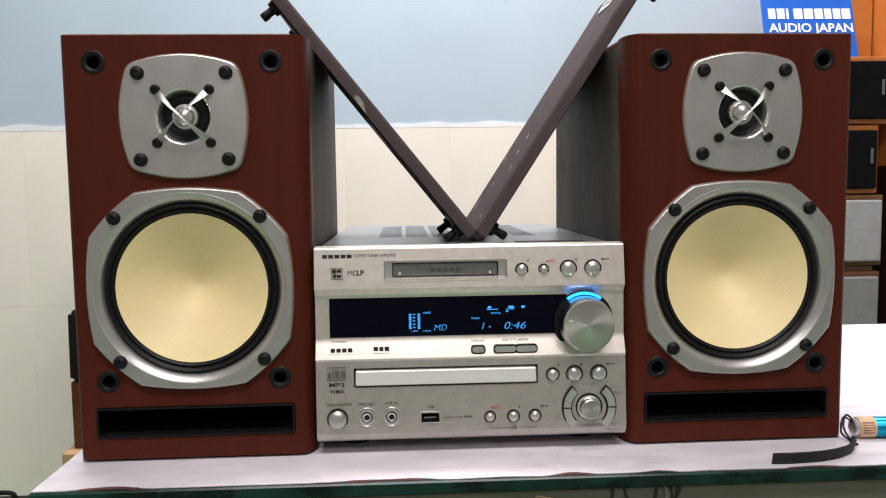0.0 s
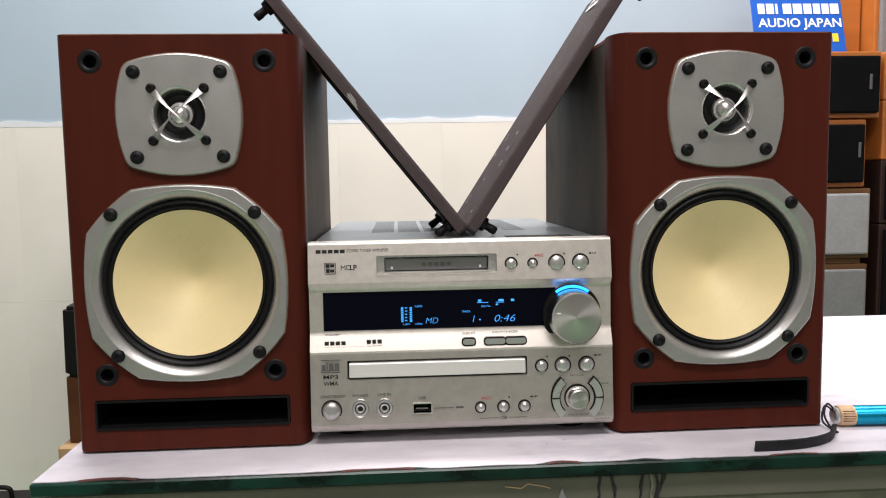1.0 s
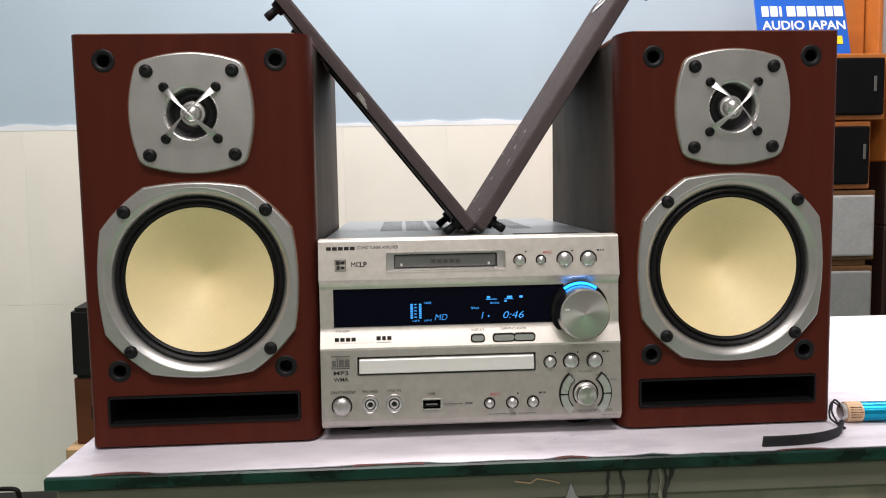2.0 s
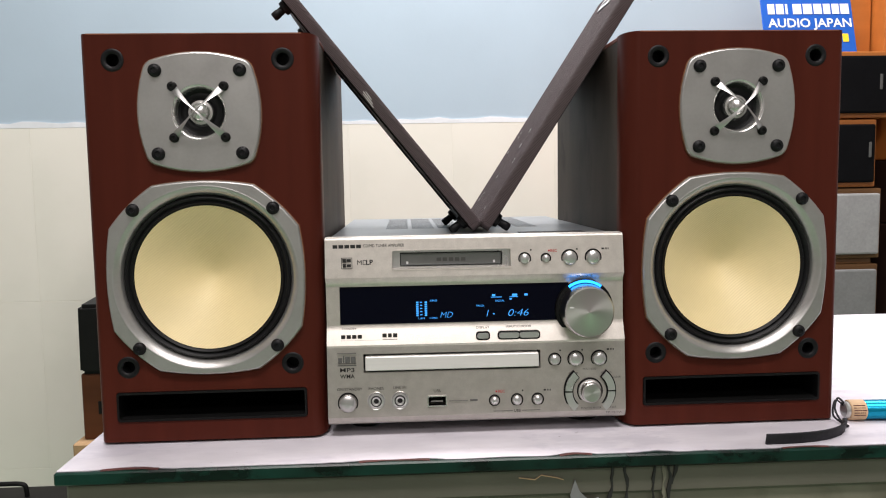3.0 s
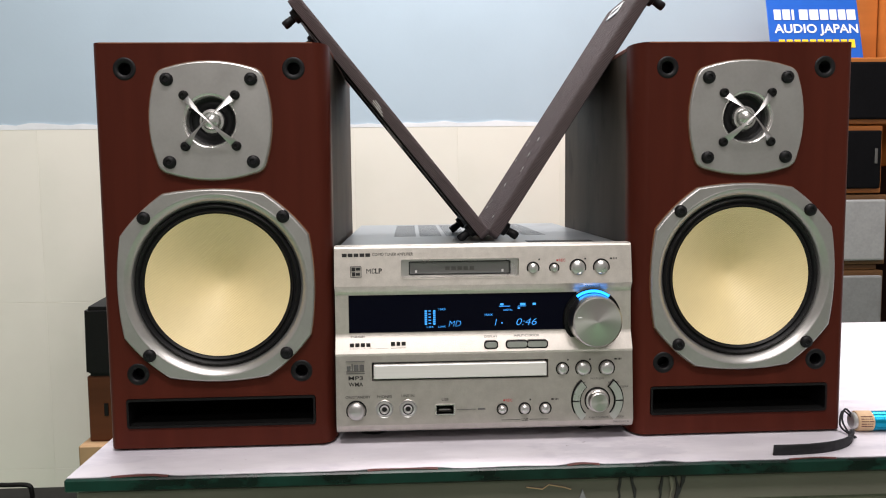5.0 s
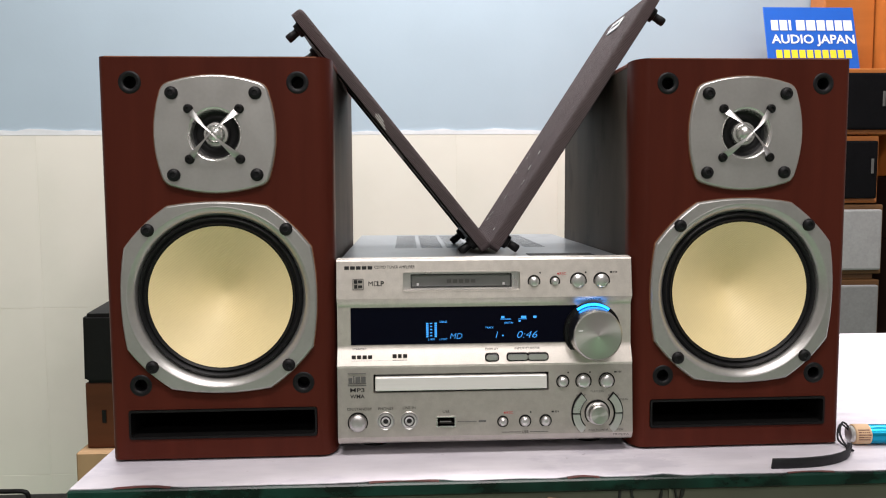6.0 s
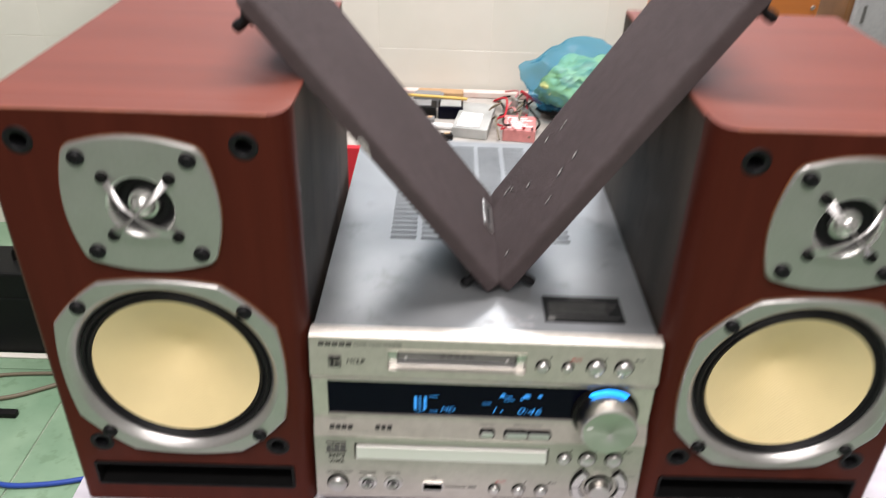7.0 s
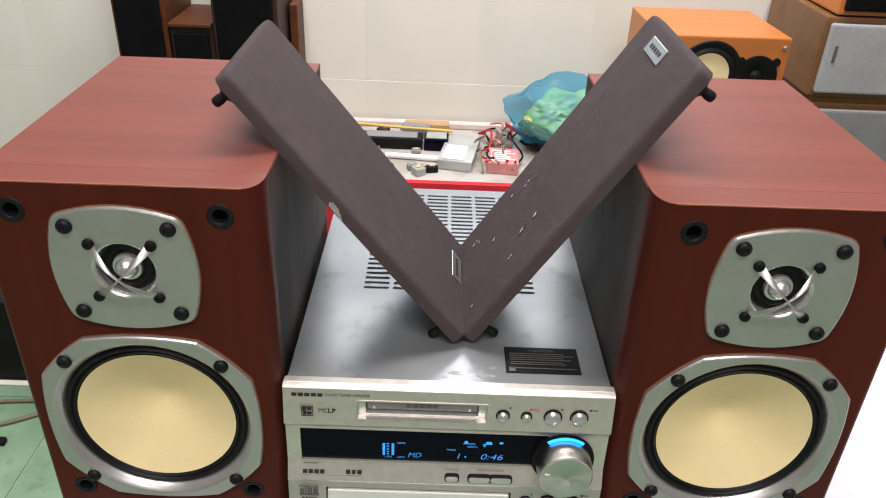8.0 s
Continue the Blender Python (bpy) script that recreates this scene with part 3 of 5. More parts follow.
    for sx in (-1, 1):
        for sz in (-1, 1):
            bolt = lathe([(0, -0.0046), (0.0014, -0.0046), (0.0017, -0.0052), (0.0030, -0.0050), (0.0040, -0.0040), (0.0042, -0.0024)], 24, sx * 0.0263, TZ + sz * 0.0260)
            part("bolt", bolt, RUBBER, tw, "black round bolt head", smooth=40)
            sc = lathe([(0, -0.0044), (0.0010, -0.0044), (0.0012, -0.0050), (0.0024, -0.0048), (0.0030, -0.0038), (0.0031, -0.0024)], 20, sx * 0.0160, TZ + sz * 0.0160)
            part("screw", sc, BLACK, tw, smooth=40)
    # woofer
    corners = [(-0.032, -0.0600), (0.032, -0.0600), (0.0600, -0.033), (0.0600, 0.033), (0.032, 0.0600), (-0.032, 0.0600), (-0.0600, 0.033), (-0.0600, -0.033)]
    out = [(x, z + WZ) for x, z in bowed(corners, 0.045)]
    rim = [(x * 1.0065, (z - WZ) * 1.0065 + WZ) for x, z in out]
    wf = part("woofer", rimmed(out, WZ, circle(0, WZ, 0.0597, 72), -0.0034, 0.0, 0.020), PLATE, s, "silver woofer frame")
    part("woofer_gasket", plate(rim, [circle(0, WZ, 0.0600, 72)], -0.0008, 0.0002), EDGE, wf)
    part("trim_ring", lathe([(0.0598, -0.0034), (0.0592, -0.0036), (0.0582, -0.0031), (0.0568, -0.0020), (0.0556, -0.0008), (0.0545, 0.0007), (0.0537, 0.0024), (0.0534, 0.004)], 96, 0, WZ), PLATE, wf, "bright bevelled ring", smooth=50)
    part("surround", lathe([(0.0540, 0.0040), (0.0534, 0.0018), (0.0527, 0.0006), (0.0518, 0.0000), (0.0508, 0.0006), (0.0499, 0.0022), (0.0494, 0.0022), (0.0486, 0.0008), (0.0477, 0.0016), (0.0464, 0.0030)], 96, 0, WZ), RUBBER, wf, "black rubber surround", smooth=60)
    prof = []
    for i in range(15):
        u = i / 14
        prof.append((0.0468 * (1 - u), 0.0018 + 0.0235 * (u - 0.34 * max(0, u - 0.72) ** 2 / 0.28)))
    part("cone", lathe(prof, 96, 0, WZ), CONE, wf, "cream woven cone", smooth=60)
    for sx in (-1, 1):
        for sz in (-1, 1):
            bolt = lathe([(0, -0.0054), (0.0014, -0.0054), (0.0017, -0.0060), (0.0030, -0.0058), (0.0040, -0.0048), (0.0043, -0.0030)], 24, sx * 0.0440, WZ + sz * 0.0446)
            part("bolt", bolt, RUBBER, wf, smooth=40)
    return s


speaker(1, pose(-0.1757, 0, T, 0, 0, 0.4), "red-brown wooden loudspeaker with cream cone on the white paper")
speaker(-1, pose(0.1728, 0.0025, T, 0, 0, 0.6), "red-brown wooden loudspeaker with cream cone, beside a torch")

# ---- the receiver ----
PROFILE = [(0.0112, 0.0010), (0.0128, -0.0010), (0.0165, -0.0028), (0.0625, 0.0010), (0.0640, 0.0004), (0.0735, 0.0041), (0.0760, 0.0052), (0.1030, 0.0062), (0.1050, 0.0055), (0.1085, 0.0028), (0.1334, 0.0068), (0.1345, 0.0078), (0.1350, 0.0100)]


def fy(z):
    for (z0, y0), (z1, y1) in zip(PROFILE, PROFILE[1:]):
        if z0 <= z <= z1:
            return y0 + (y1 - y0) * (z - z0) / (z1 - z0)
    return PROFILE[0][1] if z < PROFILE[0][0] else PROFILE[-1][1]


def receiver():
    rec = thing("receiver", "silver mini disc receiver with lit blue display on the counter", "receiver", pose(-0.0011, 0, T - 0.0022) @ Matrix.Diagonal((0.978, 1, 1, 1)))
    HW = 0.1015
    DISP = (-0.0925, 0.0640, 0.0768, 0.1022)
    MD = (-0.0565, 0.0240, 0.1135, 0.1258)
    CD = (-0.0772, 0.0432, 0.0458, 0.0580)
    USB = (-0.0338, -0.0220, 0.0230, 0.0290)
    xs = sorted({-HW, HW, *[v for o in (DISP, MD, CD, USB) for v in o[:2]]})
    zs = sorted({*[p[0] for p in PROFILE], *[v for o in (DISP, MD, CD, USB) for v in o[2:]]})
    bm = bmesh.new()
    grid = {(i, j): bm.verts.new((x, fy(z), z)) for i, x in enumerate(xs) for j, z in enumerate(zs)}
    for i in range(len(xs) - 1):
        for j in range(len(zs) - 1):
            mx, mz = (xs[i] + xs[i + 1]) / 2, (zs[j] + zs[j + 1]) / 2
            if any(o[0] < mx < o[1] and o[2] < mz < o[3] for o in (DISP, MD, CD, USB)):
                continue
            f = bm.faces.new((grid[i, j], grid[i + 1, j], grid[i + 1, j + 1], grid[i, j + 1]))
            # below the step the panel takes the darker, shaded tone
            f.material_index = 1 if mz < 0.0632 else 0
    # returns at the rim and the openings
    rim = [e for e in bm.edges if len(e.link_faces) == 1]
    ex = bmesh.ops.extrude_edge_only(bm, edges=rim)
    for v in [g for g in ex["geom"] if isinstance(g, bmesh.types.BMVert)]:
        v.co.y = 0.0150
    front = part("front_panel", bm, [FACE, FACE_SHADED], rec, "brushed champagne front panel", smooth=25)
    # case
    part("base", box(-0.0995, 0.0995, 0.0155, 0.284, 0.0112, 0.0146), BLACK, rec)
    for sx in (-1, 1):
        a, b = sorted((sx * 0.0985, sx * 0.1000))
        part("side_cover", box(a, b, 0.0155, 0.284, 0.0148, 0.1318), LID, rec)
    part("rear_panel", box(-0.0983, 0.0983, 0.2825, 0.284, 0.0148, 0.1318), BLACK, rec)
    # black sheet added under the lid so the vent slots look shaded inside
    part("vent_backing", box(-0.098, 0.098, 0.0155, 0.282, 0.100, 0.102), VOID, rec)
    cols = [(-0.0632 + 0.0215 * i, -0.0632 + 0.0215 * i + 0.0182) for i in range(6)]
    rows = [(0.1170 + 0.0066 * i, 0.1170 + 0.0066 * i + 0.0029) for i in range(24)]
    xs = sorted({-0.1003, 0.1003, *[v for c in cols for v in c]})
    ys = sorted({0.0140, 0.2845, *[v for r in rows for v in r]})
    bm = bmesh.new()
    grid = {(i, j): bm.verts.new((x, y, 0.1332)) for i, x in enumerate(xs) for j, y in enumerate(ys)}
    for i in range(len(xs) - 1):
        for j in range(len(ys) - 1):
            mx, my = (xs[i] + xs[i + 1]) / 2, (ys[j] + ys[j + 1]) / 2
            if any(c[0] < mx < c[1] for c in cols) and any(r[0] < my < r[1] for r in rows):
                continue
            bm.faces.new((grid[i, j], grid[i + 1, j], grid[i + 1, j + 1], grid[i, j + 1]))
    rim = [e for e in bm.edges if len(e.link_faces) == 1]
    ex = bmesh.ops.extrude_edge_only(bm, edges=rim)
    bmesh.ops.translate(bm, verts=[g for g in ex["geom"] if isinstance(g, bmesh.types.BMVert)], vec=(0, 0, -0.0012))
    part("top_cover", bm, LID, rec, "grey steel lid with rows of vent slots")
    part("front_cap", box(-0.1013, 0.1013, 0.0100, 0.0160, 0.1334, 0.1352, 0.0006, 1), FACE, rec)
    for x in (-0.078, 0.078):
        for y in (0.035, 0.255):
            part("foot", lathe([(0, 0.0022), (0.013, 0.0022), (0.014, 0.0032), (0.014, 0.0111), (0, 0.0111)], 24), BLACK, rec, "round black foot", smooth=40, m=pose(x, y, 0, 90, 0, 0))
    # warning label on the lid
    lab = part("warning_label", box(0.0358, 0.0838, 0.0275, 0.0535, 0.1333, 0.1336), BLACK, rec, "black warning label with pale print")
    mlab = Matrix.Translation((0.060, 0.0405, 0.13365)) @ pose(0, 0, 0, -90, 0, 0)
    lettering("CAUTION", 0.0036, 0, 0, 0.0095, PALEPRINT, lab, m=mlab)
    rnd = random.Random(8)
    bars("print_line", [(-0.021, -0.021 + rnd.uniform(0.034, 0.042), z, z + 0.0006) for z in (0.006, 0.004, 0.002, 0.0, -0.0025, -0.0045, -0.0085)], 0.0, PALEPRINT, lab, m=mlab)
    bars("warning_sign", [(-0.022, -0.018, -0.0115, -0.0075)], 0.0, PALEPRINT, lab, m=mlab)
    rs = random.Random(31)
    for x, y, w, h in ((0.004, 0.026, 0.006, 0.003), (0.016, 0.029, 0.005, 0.004), (0.022, 0.024, 0.008, 0.0022), (-0.004, 0.022, 0.004, 0.0015), (0.028, 0.032, 0.003, 0.002)):
        pts = []
        for i in range(18):
            a = 2 * math.pi * i / 18
            k = rs.uniform(0.45, 1.1)
            pts.append((x + w * k * math.cos(a), y + h * k * math.sin(a)))
        part("stain", plate(pts, [], 0, 0.00012), STAIN, rec, "grey smudge", m=Matrix.Translation((0, 0, 0.13325)) @ pose(0, 0, 0, -90, 0, 0))
    # mini disc slot
    md = part("disc_slot", plate(rect(MD[0] + 0.0001, MD[1] - 0.0001, MD[2] + 0.0001, MD[3] - 0.0001), [rect(-0.0512, 0.0186, 0.1148, 0.1242, 0.0008, 3)], 0.0078, 0.0146), BUTTON, rec, "recessed mini disc slot")
    bm = plate(rect(MD[0] - 0.0008, MD[1] + 0.0008, MD[2] - 0.0007, MD[3] + 0.0007, 0.0018, 4), [rect(MD[0] + 0.0001, MD[1] - 0.0001, MD[2] + 0.0001, MD[3] - 0.0001, 0.0013, 4)], 0.0, 0.004)
    for v in bm.verts:
        v.co.y += fy(v.co.z) - 0.0004
    part("slot_rim", bm, FACE, md)
    part("slot_flap", box(-0.0508, 0.0182, 0.0105, 0.0118, 0.1153, 0.1233, 0.0004, 1), sheet_mat, md, "grey translucent flap")
    part("slot_back", box(-0.0514, 0.0188, 0.0119, 0.0145, 0.1146, 0.1246), VOID, md)
    bars("flap_mark", [(-0.0262 + 0.0042 * i, -0.0262 + 0.0042 * i + 0.003, 0.1178, 0.1202) for i in range(5)], 0.0104, PALEPRINT, md)
    for x in (-0.0470, 0.0125):
        bars("flap_edge", [(x, x + 0.0015, 0.1162, 0.1180)], 0.0104, WHITE, md)
    # disc tray
    part("tray_well", box(CD[0], CD[1], 0.0098, 0.0148, CD[2], CD[3]), VOID, rec)
    bm = box(CD[0] + 0.0012, CD[1] - 0.0012, -0.0014, 0.0094, CD[2] + 0.0014, CD[3] - 0.0014, 0.0009, 2)
    for v in bm.verts:
        if v.co.y < 0.004:
            v.co.y += (v.co.z - 0.052) * 0.11
    part("disc_tray", bm, TRAY, rec, "silver disc tray front")
    # display window
    win = part("display_window", box(DISP[0] + 0.0001, DISP[1] - 0.0001, 0.0068, 0.0098, DISP[2] + 0.0001, DISP[3] - 0.0001), SMOKED, rec, "smoked display window with blue figures")
    y = 0.0066
    lettering("MD", 0.0058, -0.0205, y, 0.0818, BLUE, win, slant=0.25, bold=-0.00012)
    lettering("1", 0.0068, 0.0075, y, 0.0822, BLUE, win, slant=0.25, bold=-0.00012)
    lettering("0:46", 0.0068, 0.0288, y, 0.0822, BLUE, win, slant=0.25, width=0.0140, bold=-0.00012)
    lettering("TRACK", 0.0018, 0.0030, y, 0.0875, BLUE, win)
    lettering("DIGITAL", 0.0017, 0.0165, y, 0.0906, BLUE, win)
    lettering("S.BASS", 0.0018, -0.0290, y, 0.0918, BLUE, win)
    lettering("L.SYNC", 0.0016, -0.0290, y, 0.0800, BLUE, win)
    lettering("L dB R", 0.0017, -0.0372, y, 0.0800, BLUE, win)
    bars("level_bars", [(x, x + 0.0016, 0.0816 + 0.00145 * i, 0.0816 + 0.00145 * i + 0.0010) for x in (-0.0408, -0.0350) for i in range(7)], y, BLUE, win, thick=0.0001)
    bars("level_marks", [(-0.0382, -0.0366, 0.0822 + 0.0021 * i, 0.0828 + 0.0021 * i) for i in range(5)], y, BLUE, win, thick=0.0001)
    bars("source_marks", [(0.0105, 0.0180, 0.0930, 0.0934), (0.0112, 0.0134, 0.0938, 0.0952), (0.0232, 0.0290, 0.0930, 0.0934), (0.0250, 0.0285, 0.0938, 0.0952), (0.0335, 0.0357, 0.0938, 0.0952), (0.0232, 0.0248, 0.0913, 0.0922), (0.0118, 0.0128, 0.0815, 0.0823)], y, BLUE, win, thick=0.0001)
    # volume knob
    well = part("knob_well", lathe([(0, 0.0035), (0.0196, 0.0035), (0.0200, 0.0045), (0.0200, 0.010)], 64, 0.0745, 0.0842), BLACK, rec, "black round well", smooth=40)
    arc = [(0.0745 + r * math.cos(a), 0.0842 + r * math.sin(a)) for r, seq in ((0.0197, range(54, 127, 4)), (0.0179, range(126, 53, -4))) for a in [radians(d) for d in seq]]
    part("light_ring", plate(arc, [], 0.0026, 0.0034), RINGBLUE, well, "glowing blue arc")
    knob = part("volume_knob", lathe([(0, -0.0118), (0.0004, -0.0116), (0.0158, -0.0112), (0.0166, -0.0104), (0.0174, -0.004), (0.0174, 0.0034)], 72), KNOB, rec, "spun aluminium volume knob", smooth=35, m=Matrix.Translation((0.0745, 0, 0.0842)))
    part("pointer", box(-0.0135, -0.0107, -0.0118, -0.0112, 0.0032, 0.0037), WHITE, knob, m=Matrix.Identity(4))

    def button(x, z, r, name="button", mat=BUTTON, out=0.0028, parent=rec):
        y0 = fy(z)
        b = part(name, lathe([(0, y0 - out - 0.0004), (r * 0.5, y0 - out - 0.0002), (r * 0.86, y0 - out + 0.0004), (r, y0 - out + 0.0014), (r, y0 + 0.003)], 32, x, z), mat, parent, smooth=40)
        part("bezel", lathe([(r + 0.0002, y0 + 0.001), (r + 0.0003, y0 - 0.0003), (r + 0.0011, y0 - 0.0003), (r + 0.0012, y0 + 0.001)], 32, x, z), BLACK, b, smooth=40)
        return b

    for x, r in ((0.0335, 0.0033), (0.0480, 0.0025), (0.0643, 0.0047), (0.0805, 0.0047)):
        button(x, 0.1188, r)
    for x, r in ((0.0530, 0.0035), (0.0674, 0.0046), (0.0836, 0.0046)):
        button(x, 0.0512, r)
    for x, r in ((0.0112, 0.0028), (0.0266, 0.0032), (0.0408, 0.0032)):
        button(x, 0.0252, r)
    button(-0.0880, 0.0262, 0.0058, "power_button", CHROME, 0.0035)
    for x0, x1 in ((0.0002, 0.0082), (0.0150, 0.0288), (0.0291, 0.0425)):
        y0 = fy(0.0683)
        b = part("key", solid(rect(x0, x1, 0.0663, 0.0703, 0.0016, 4), y0 - 0.0022, y0 + 0.002, 0.0006), BUTTON, rec, smooth=40)
        part("bezel", plate(rect(x0 - 0.0008, x1 + 0.0008, 0.0655, 0.0711, 0.0022, 4), [rect(x0, x1, 0.0663, 0.0703, 0.0016, 4)], y0 - 0.0014, y0 + 0.002), BLACK, b)
    for x in (-0.0690, -0.0530):
        z = 0.0270
        y0 = fy(z)
        j = part("jack", lathe([(0.0016, y0 + 0.006), (0.0018, y0 - 0.0010), (0.0030, y0 - 0.0014), (0.0034, y0 - 0.0006), (0.0050, y0 - 0.0003), (0.0058, y0 - 0.0008), (0.0062, y0 + 0.0005)], 36, x, z), BUTTON, rec, "small round socket", smooth=35)
        part("jack_hole", disc(0.0022, y0 - 0.0003, y0 + 0.004, x, z, 20), VOID, j)
        part("jack_ring", lathe([(0.0026, y0 - 0.0006), (0.0030, y0 - 0.0016), (0.0037, y0 - 0.0014), (0.0038, y0)], 28, x, z), PRINT, j, smooth=40)
    yu = fy(0.026)
    usb = part("usb_socket", plate(rect(-0.0345, -0.0213, 0.0223, 0.0297, 0.0006, 2), [rect(-0.0338, -0.0220, 0.0230, 0.0290)], yu - 0.0012, yu + 0.004), LIP, rec, "metal socket")
    part("usb_back", box(-0.0336, -0.0222, 0.0105, 0.0145, 0.0234, 0.0288), VOID, usb)
    part("usb_tongue", box(-0.0318, -0.0240, 0.002, 0.010, 0.0241, 0.0250), BUTTON, usb)
    part("sensor_window", box(-0.0055, -0.0003, fy(0.026) - 0.0002, fy(0.026) + 0.001, 0.0250, 0.0264, 0.0002, 1), PALEPRINT, rec)
    # jog dial and curved keys
    zc, xc = 0.0297, 0.0768
    yj = fy(zc)
    part("jog_dial", lathe([(0, yj - 0.0068), (0.0058, yj - 0.0066), (0.0066, yj - 0.0058), (0.0068, yj - 0.0010), (0.0078, yj - 0.0006), (0.0080, yj + 0.001)], 48), KNOB, rec, "small jog dial", smooth=35, m=Matrix.Translation((xc, 0, zc)))
    part("jog_ring", lathe([(0.0080, yj + 0.001), (0.0081, yj - 0.0005), (0.0089, yj - 0.0005), (0.0090, yj + 0.001)], 48, xc, zc), BLACK, rec, smooth=40)
    for a0, a1 in ((130, 178), (182, 230), (-50, -2), (2, 50)):
        k = part("curved_key", plate([(xc + r * math.cos(radians(a)), zc + r * math.sin(radians(a))) for r, seq in ((0.0172, range(a0, a1 + 1, 6)), (0.0124, range(a1, a0 - 1, -6))) for a in seq], [], yj - 0.0018, yj + 0.002), BUTTON, rec)
        part("bezel", plate([(xc + r * math.cos(radians(a)), zc + r * math.sin(radians(a))) for r, seq in ((0.0181, range(a0 - 2, a1 + 3, 4)), (0.0115, range(a1 + 2, a0 - 3, -4))) for a in seq], [], yj - 0.0007, yj + 0.002), BLACK, k)

    # printing
    def word(body, size, x, z, mat=PRINT, align="CENTER", **kw):
        return lettering(body, size, x, fy(z) - 0.00025, z, mat, front, align, **kw)

    bars("maker_mark", [(-0.0962 + 0.00395 * i, -0.0962 + 0.00395 * i + 0.0032, 0.1279, 0.1302) for i in range(5)], fy(0.129) + 0.0001, PRINT, front, thick=0.0004)
    word("CD/MD TUNER AMPLIFIER", 0.0029, -0.0758, 0.1293, PRINT, "LEFT", width=0.0275)
    bars("format_mark", [(-0.0905, -0.0832, 0.1216, 0.1219), (-0.0905, -0.0832, 0.1146, 0.1149), (-0.0905, -0.0902, 0.1146, 0.1219), (-0.0835, -0.0832, 0.1146, 0.1219), (-0.0897, -0.0873, 0.1188, 0.1212), (-0.0869, -0.0841, 0.1192, 0.1210), (-0.0895, -0.0873, 0.1155, 0.1180), (-0.0869, -0.0841, 0.1158, 0.1176)], 0.0040, PRINT, front, thick=0.0006)
    word("MD", 0.0047, -0.0802, 0.1184, PRINT, "LEFT")
    word("LP", 0.0047, -0.0741, 0.1184, PRINT, "LEFT", bold=0.00012)
    word("VOLUME", 0.0029, 0.0745, 0.1068)
    word("STANDBY", 0.0022, -0.0865, 0.0745)
    bars("technology_mark", [(-0.0918 + 0.0037 * i, -0.0918 + 0.0037 * i + 0.0028, 0.0684, 0.0707) for i in range(4)] + [(-0.0920, -0.0655, 0.0666, 0.0672)], 0.0030, PRINT, front, thick=0.0014)
    bars("link_mark", [(-0.0640, -0.0612, 0.0688, 0.0712), (-0.0602, -0.0578, 0.0688, 0.0712), (-0.0568, -0.0540, 0.0688, 0.0712), (-0.0640, -0.0540, 0.0669, 0.0674)], 0.0030, PRINT, front, thick=0.0014)
    word("DISPLAY", 0.0025, 0.0042, 0.0733, PALEPRINT)
    word("INPUT/CURSOR", 0.0025, 0.0288, 0.0735, PALEPRINT)
    bars("disc_mark", [(-0.0945, -0.0820, 0.0520, 0.0524), (-0.0945, -0.0820, 0.0588, 0.0592), (-0.0940, -0.0915, 0.0528, 0.0560), (-0.0908, -0.0900, 0.0528, 0.0575), (-0.0893, -0.0862, 0.0528, 0.0568), (-0.0855, -0.0824, 0.0528, 0.0568), (-0.0945, -0.0820, 0.0507, 0.0512)], 0.0002, PALEPRINT, front, thick=0.0006)
    word("MP3", 0.0038, -0.0881, 0.0478, width=0.0098, bold=0.00006)
    word("WMA", 0.0038, -0.0881, 0.0436, width=0.0098, bold=0.00006)
    word("ON/STANDBY", 0.0027, -0.0868, 0.0352)
    word("PHONES", 0.0027, -0.0690, 0.0352)
    word("LINE IN", 0.0027, -0.0530, 0.0355)
    word("USB", 0.0027, -0.0278, 0.0325)
    word("USB", 0.0027, 0.0266, 0.0180)
    bars("group_line", [(0.0105, 0.0235, 0.0179, 0.0182), (0.0298, 0.0425, 0.0179, 0.0182), (-0.0200, -0.0070, 0.0257, 0.0260)], fy(0.018) + 0.0002, PALEPRINT, front, thick=0.0005)
    word("REC", 0.0027, 0.0535, 0.1238, REDPRINT)
    word("REC", 0.0027, 0.0160, 0.0310, REDPRINT)
    bars("record_dot", [(0.0497, 0.0508, 0.1233, 0.1244)], fy(0.1238) + 0.0001, REDPRINT, front, thick=0.0004)
    bars("record_dot", [(0.0120, 0.0131, 0.0305, 0.0316)], fy(0.031) + 0.0001, REDPRINT, front, thick=0.0004)
    for z, items in ((0.1246, ((0.0378, 0), (0.0695, 1), (0.0865, 2))), (0.0572, ((0.0568, 0), (0.0720, 1), (0.0890, 2))), (0.0312, ((0.0305, 1), (0.0450, 2)))):
        rs = []
        for x, k in items:
            if k == 2:
                rs += [(x, x + 0.0016, z - 0.0005, z + 0.0005), (x + 0.0024, x + 0.0028, z - 0.0006, z + 0.0006), (x + 0.0034, x + 0.0038, z - 0.0006, z + 0.0006), (x + 0.0044, x + 0.0048, z - 0.0006, z + 0.0006)]
            else:
                rs.append((x - 0.0005, x + 0.0005, z - 0.0005, z + 0.0005))
        tagged(bars("transport_mark", rs, fy(z) + 0.0001, PRINT, front, thick=0.0004), kind="stuff")
    for body, x, z in (("MULTI JOG", 0.0768, 0.0443), ("GROUP", 0.0655, 0.0416), ("EDIT/NO", 0.0882, 0.0416), ("CLEAR", 0.0955, 0.0385), ("TIMER", 0.0655, 0.0182), ("PUSH TO ENTER", 0.0775, 0.0182), ("YES/MODE", 0.0905, 0.0184)):
        word(body, 0.0019, x, z, PALEPRINT)
    word("FR-N7FX", 0.0029, 0.0935, 0.0150, PALEPRINT)
    return rec


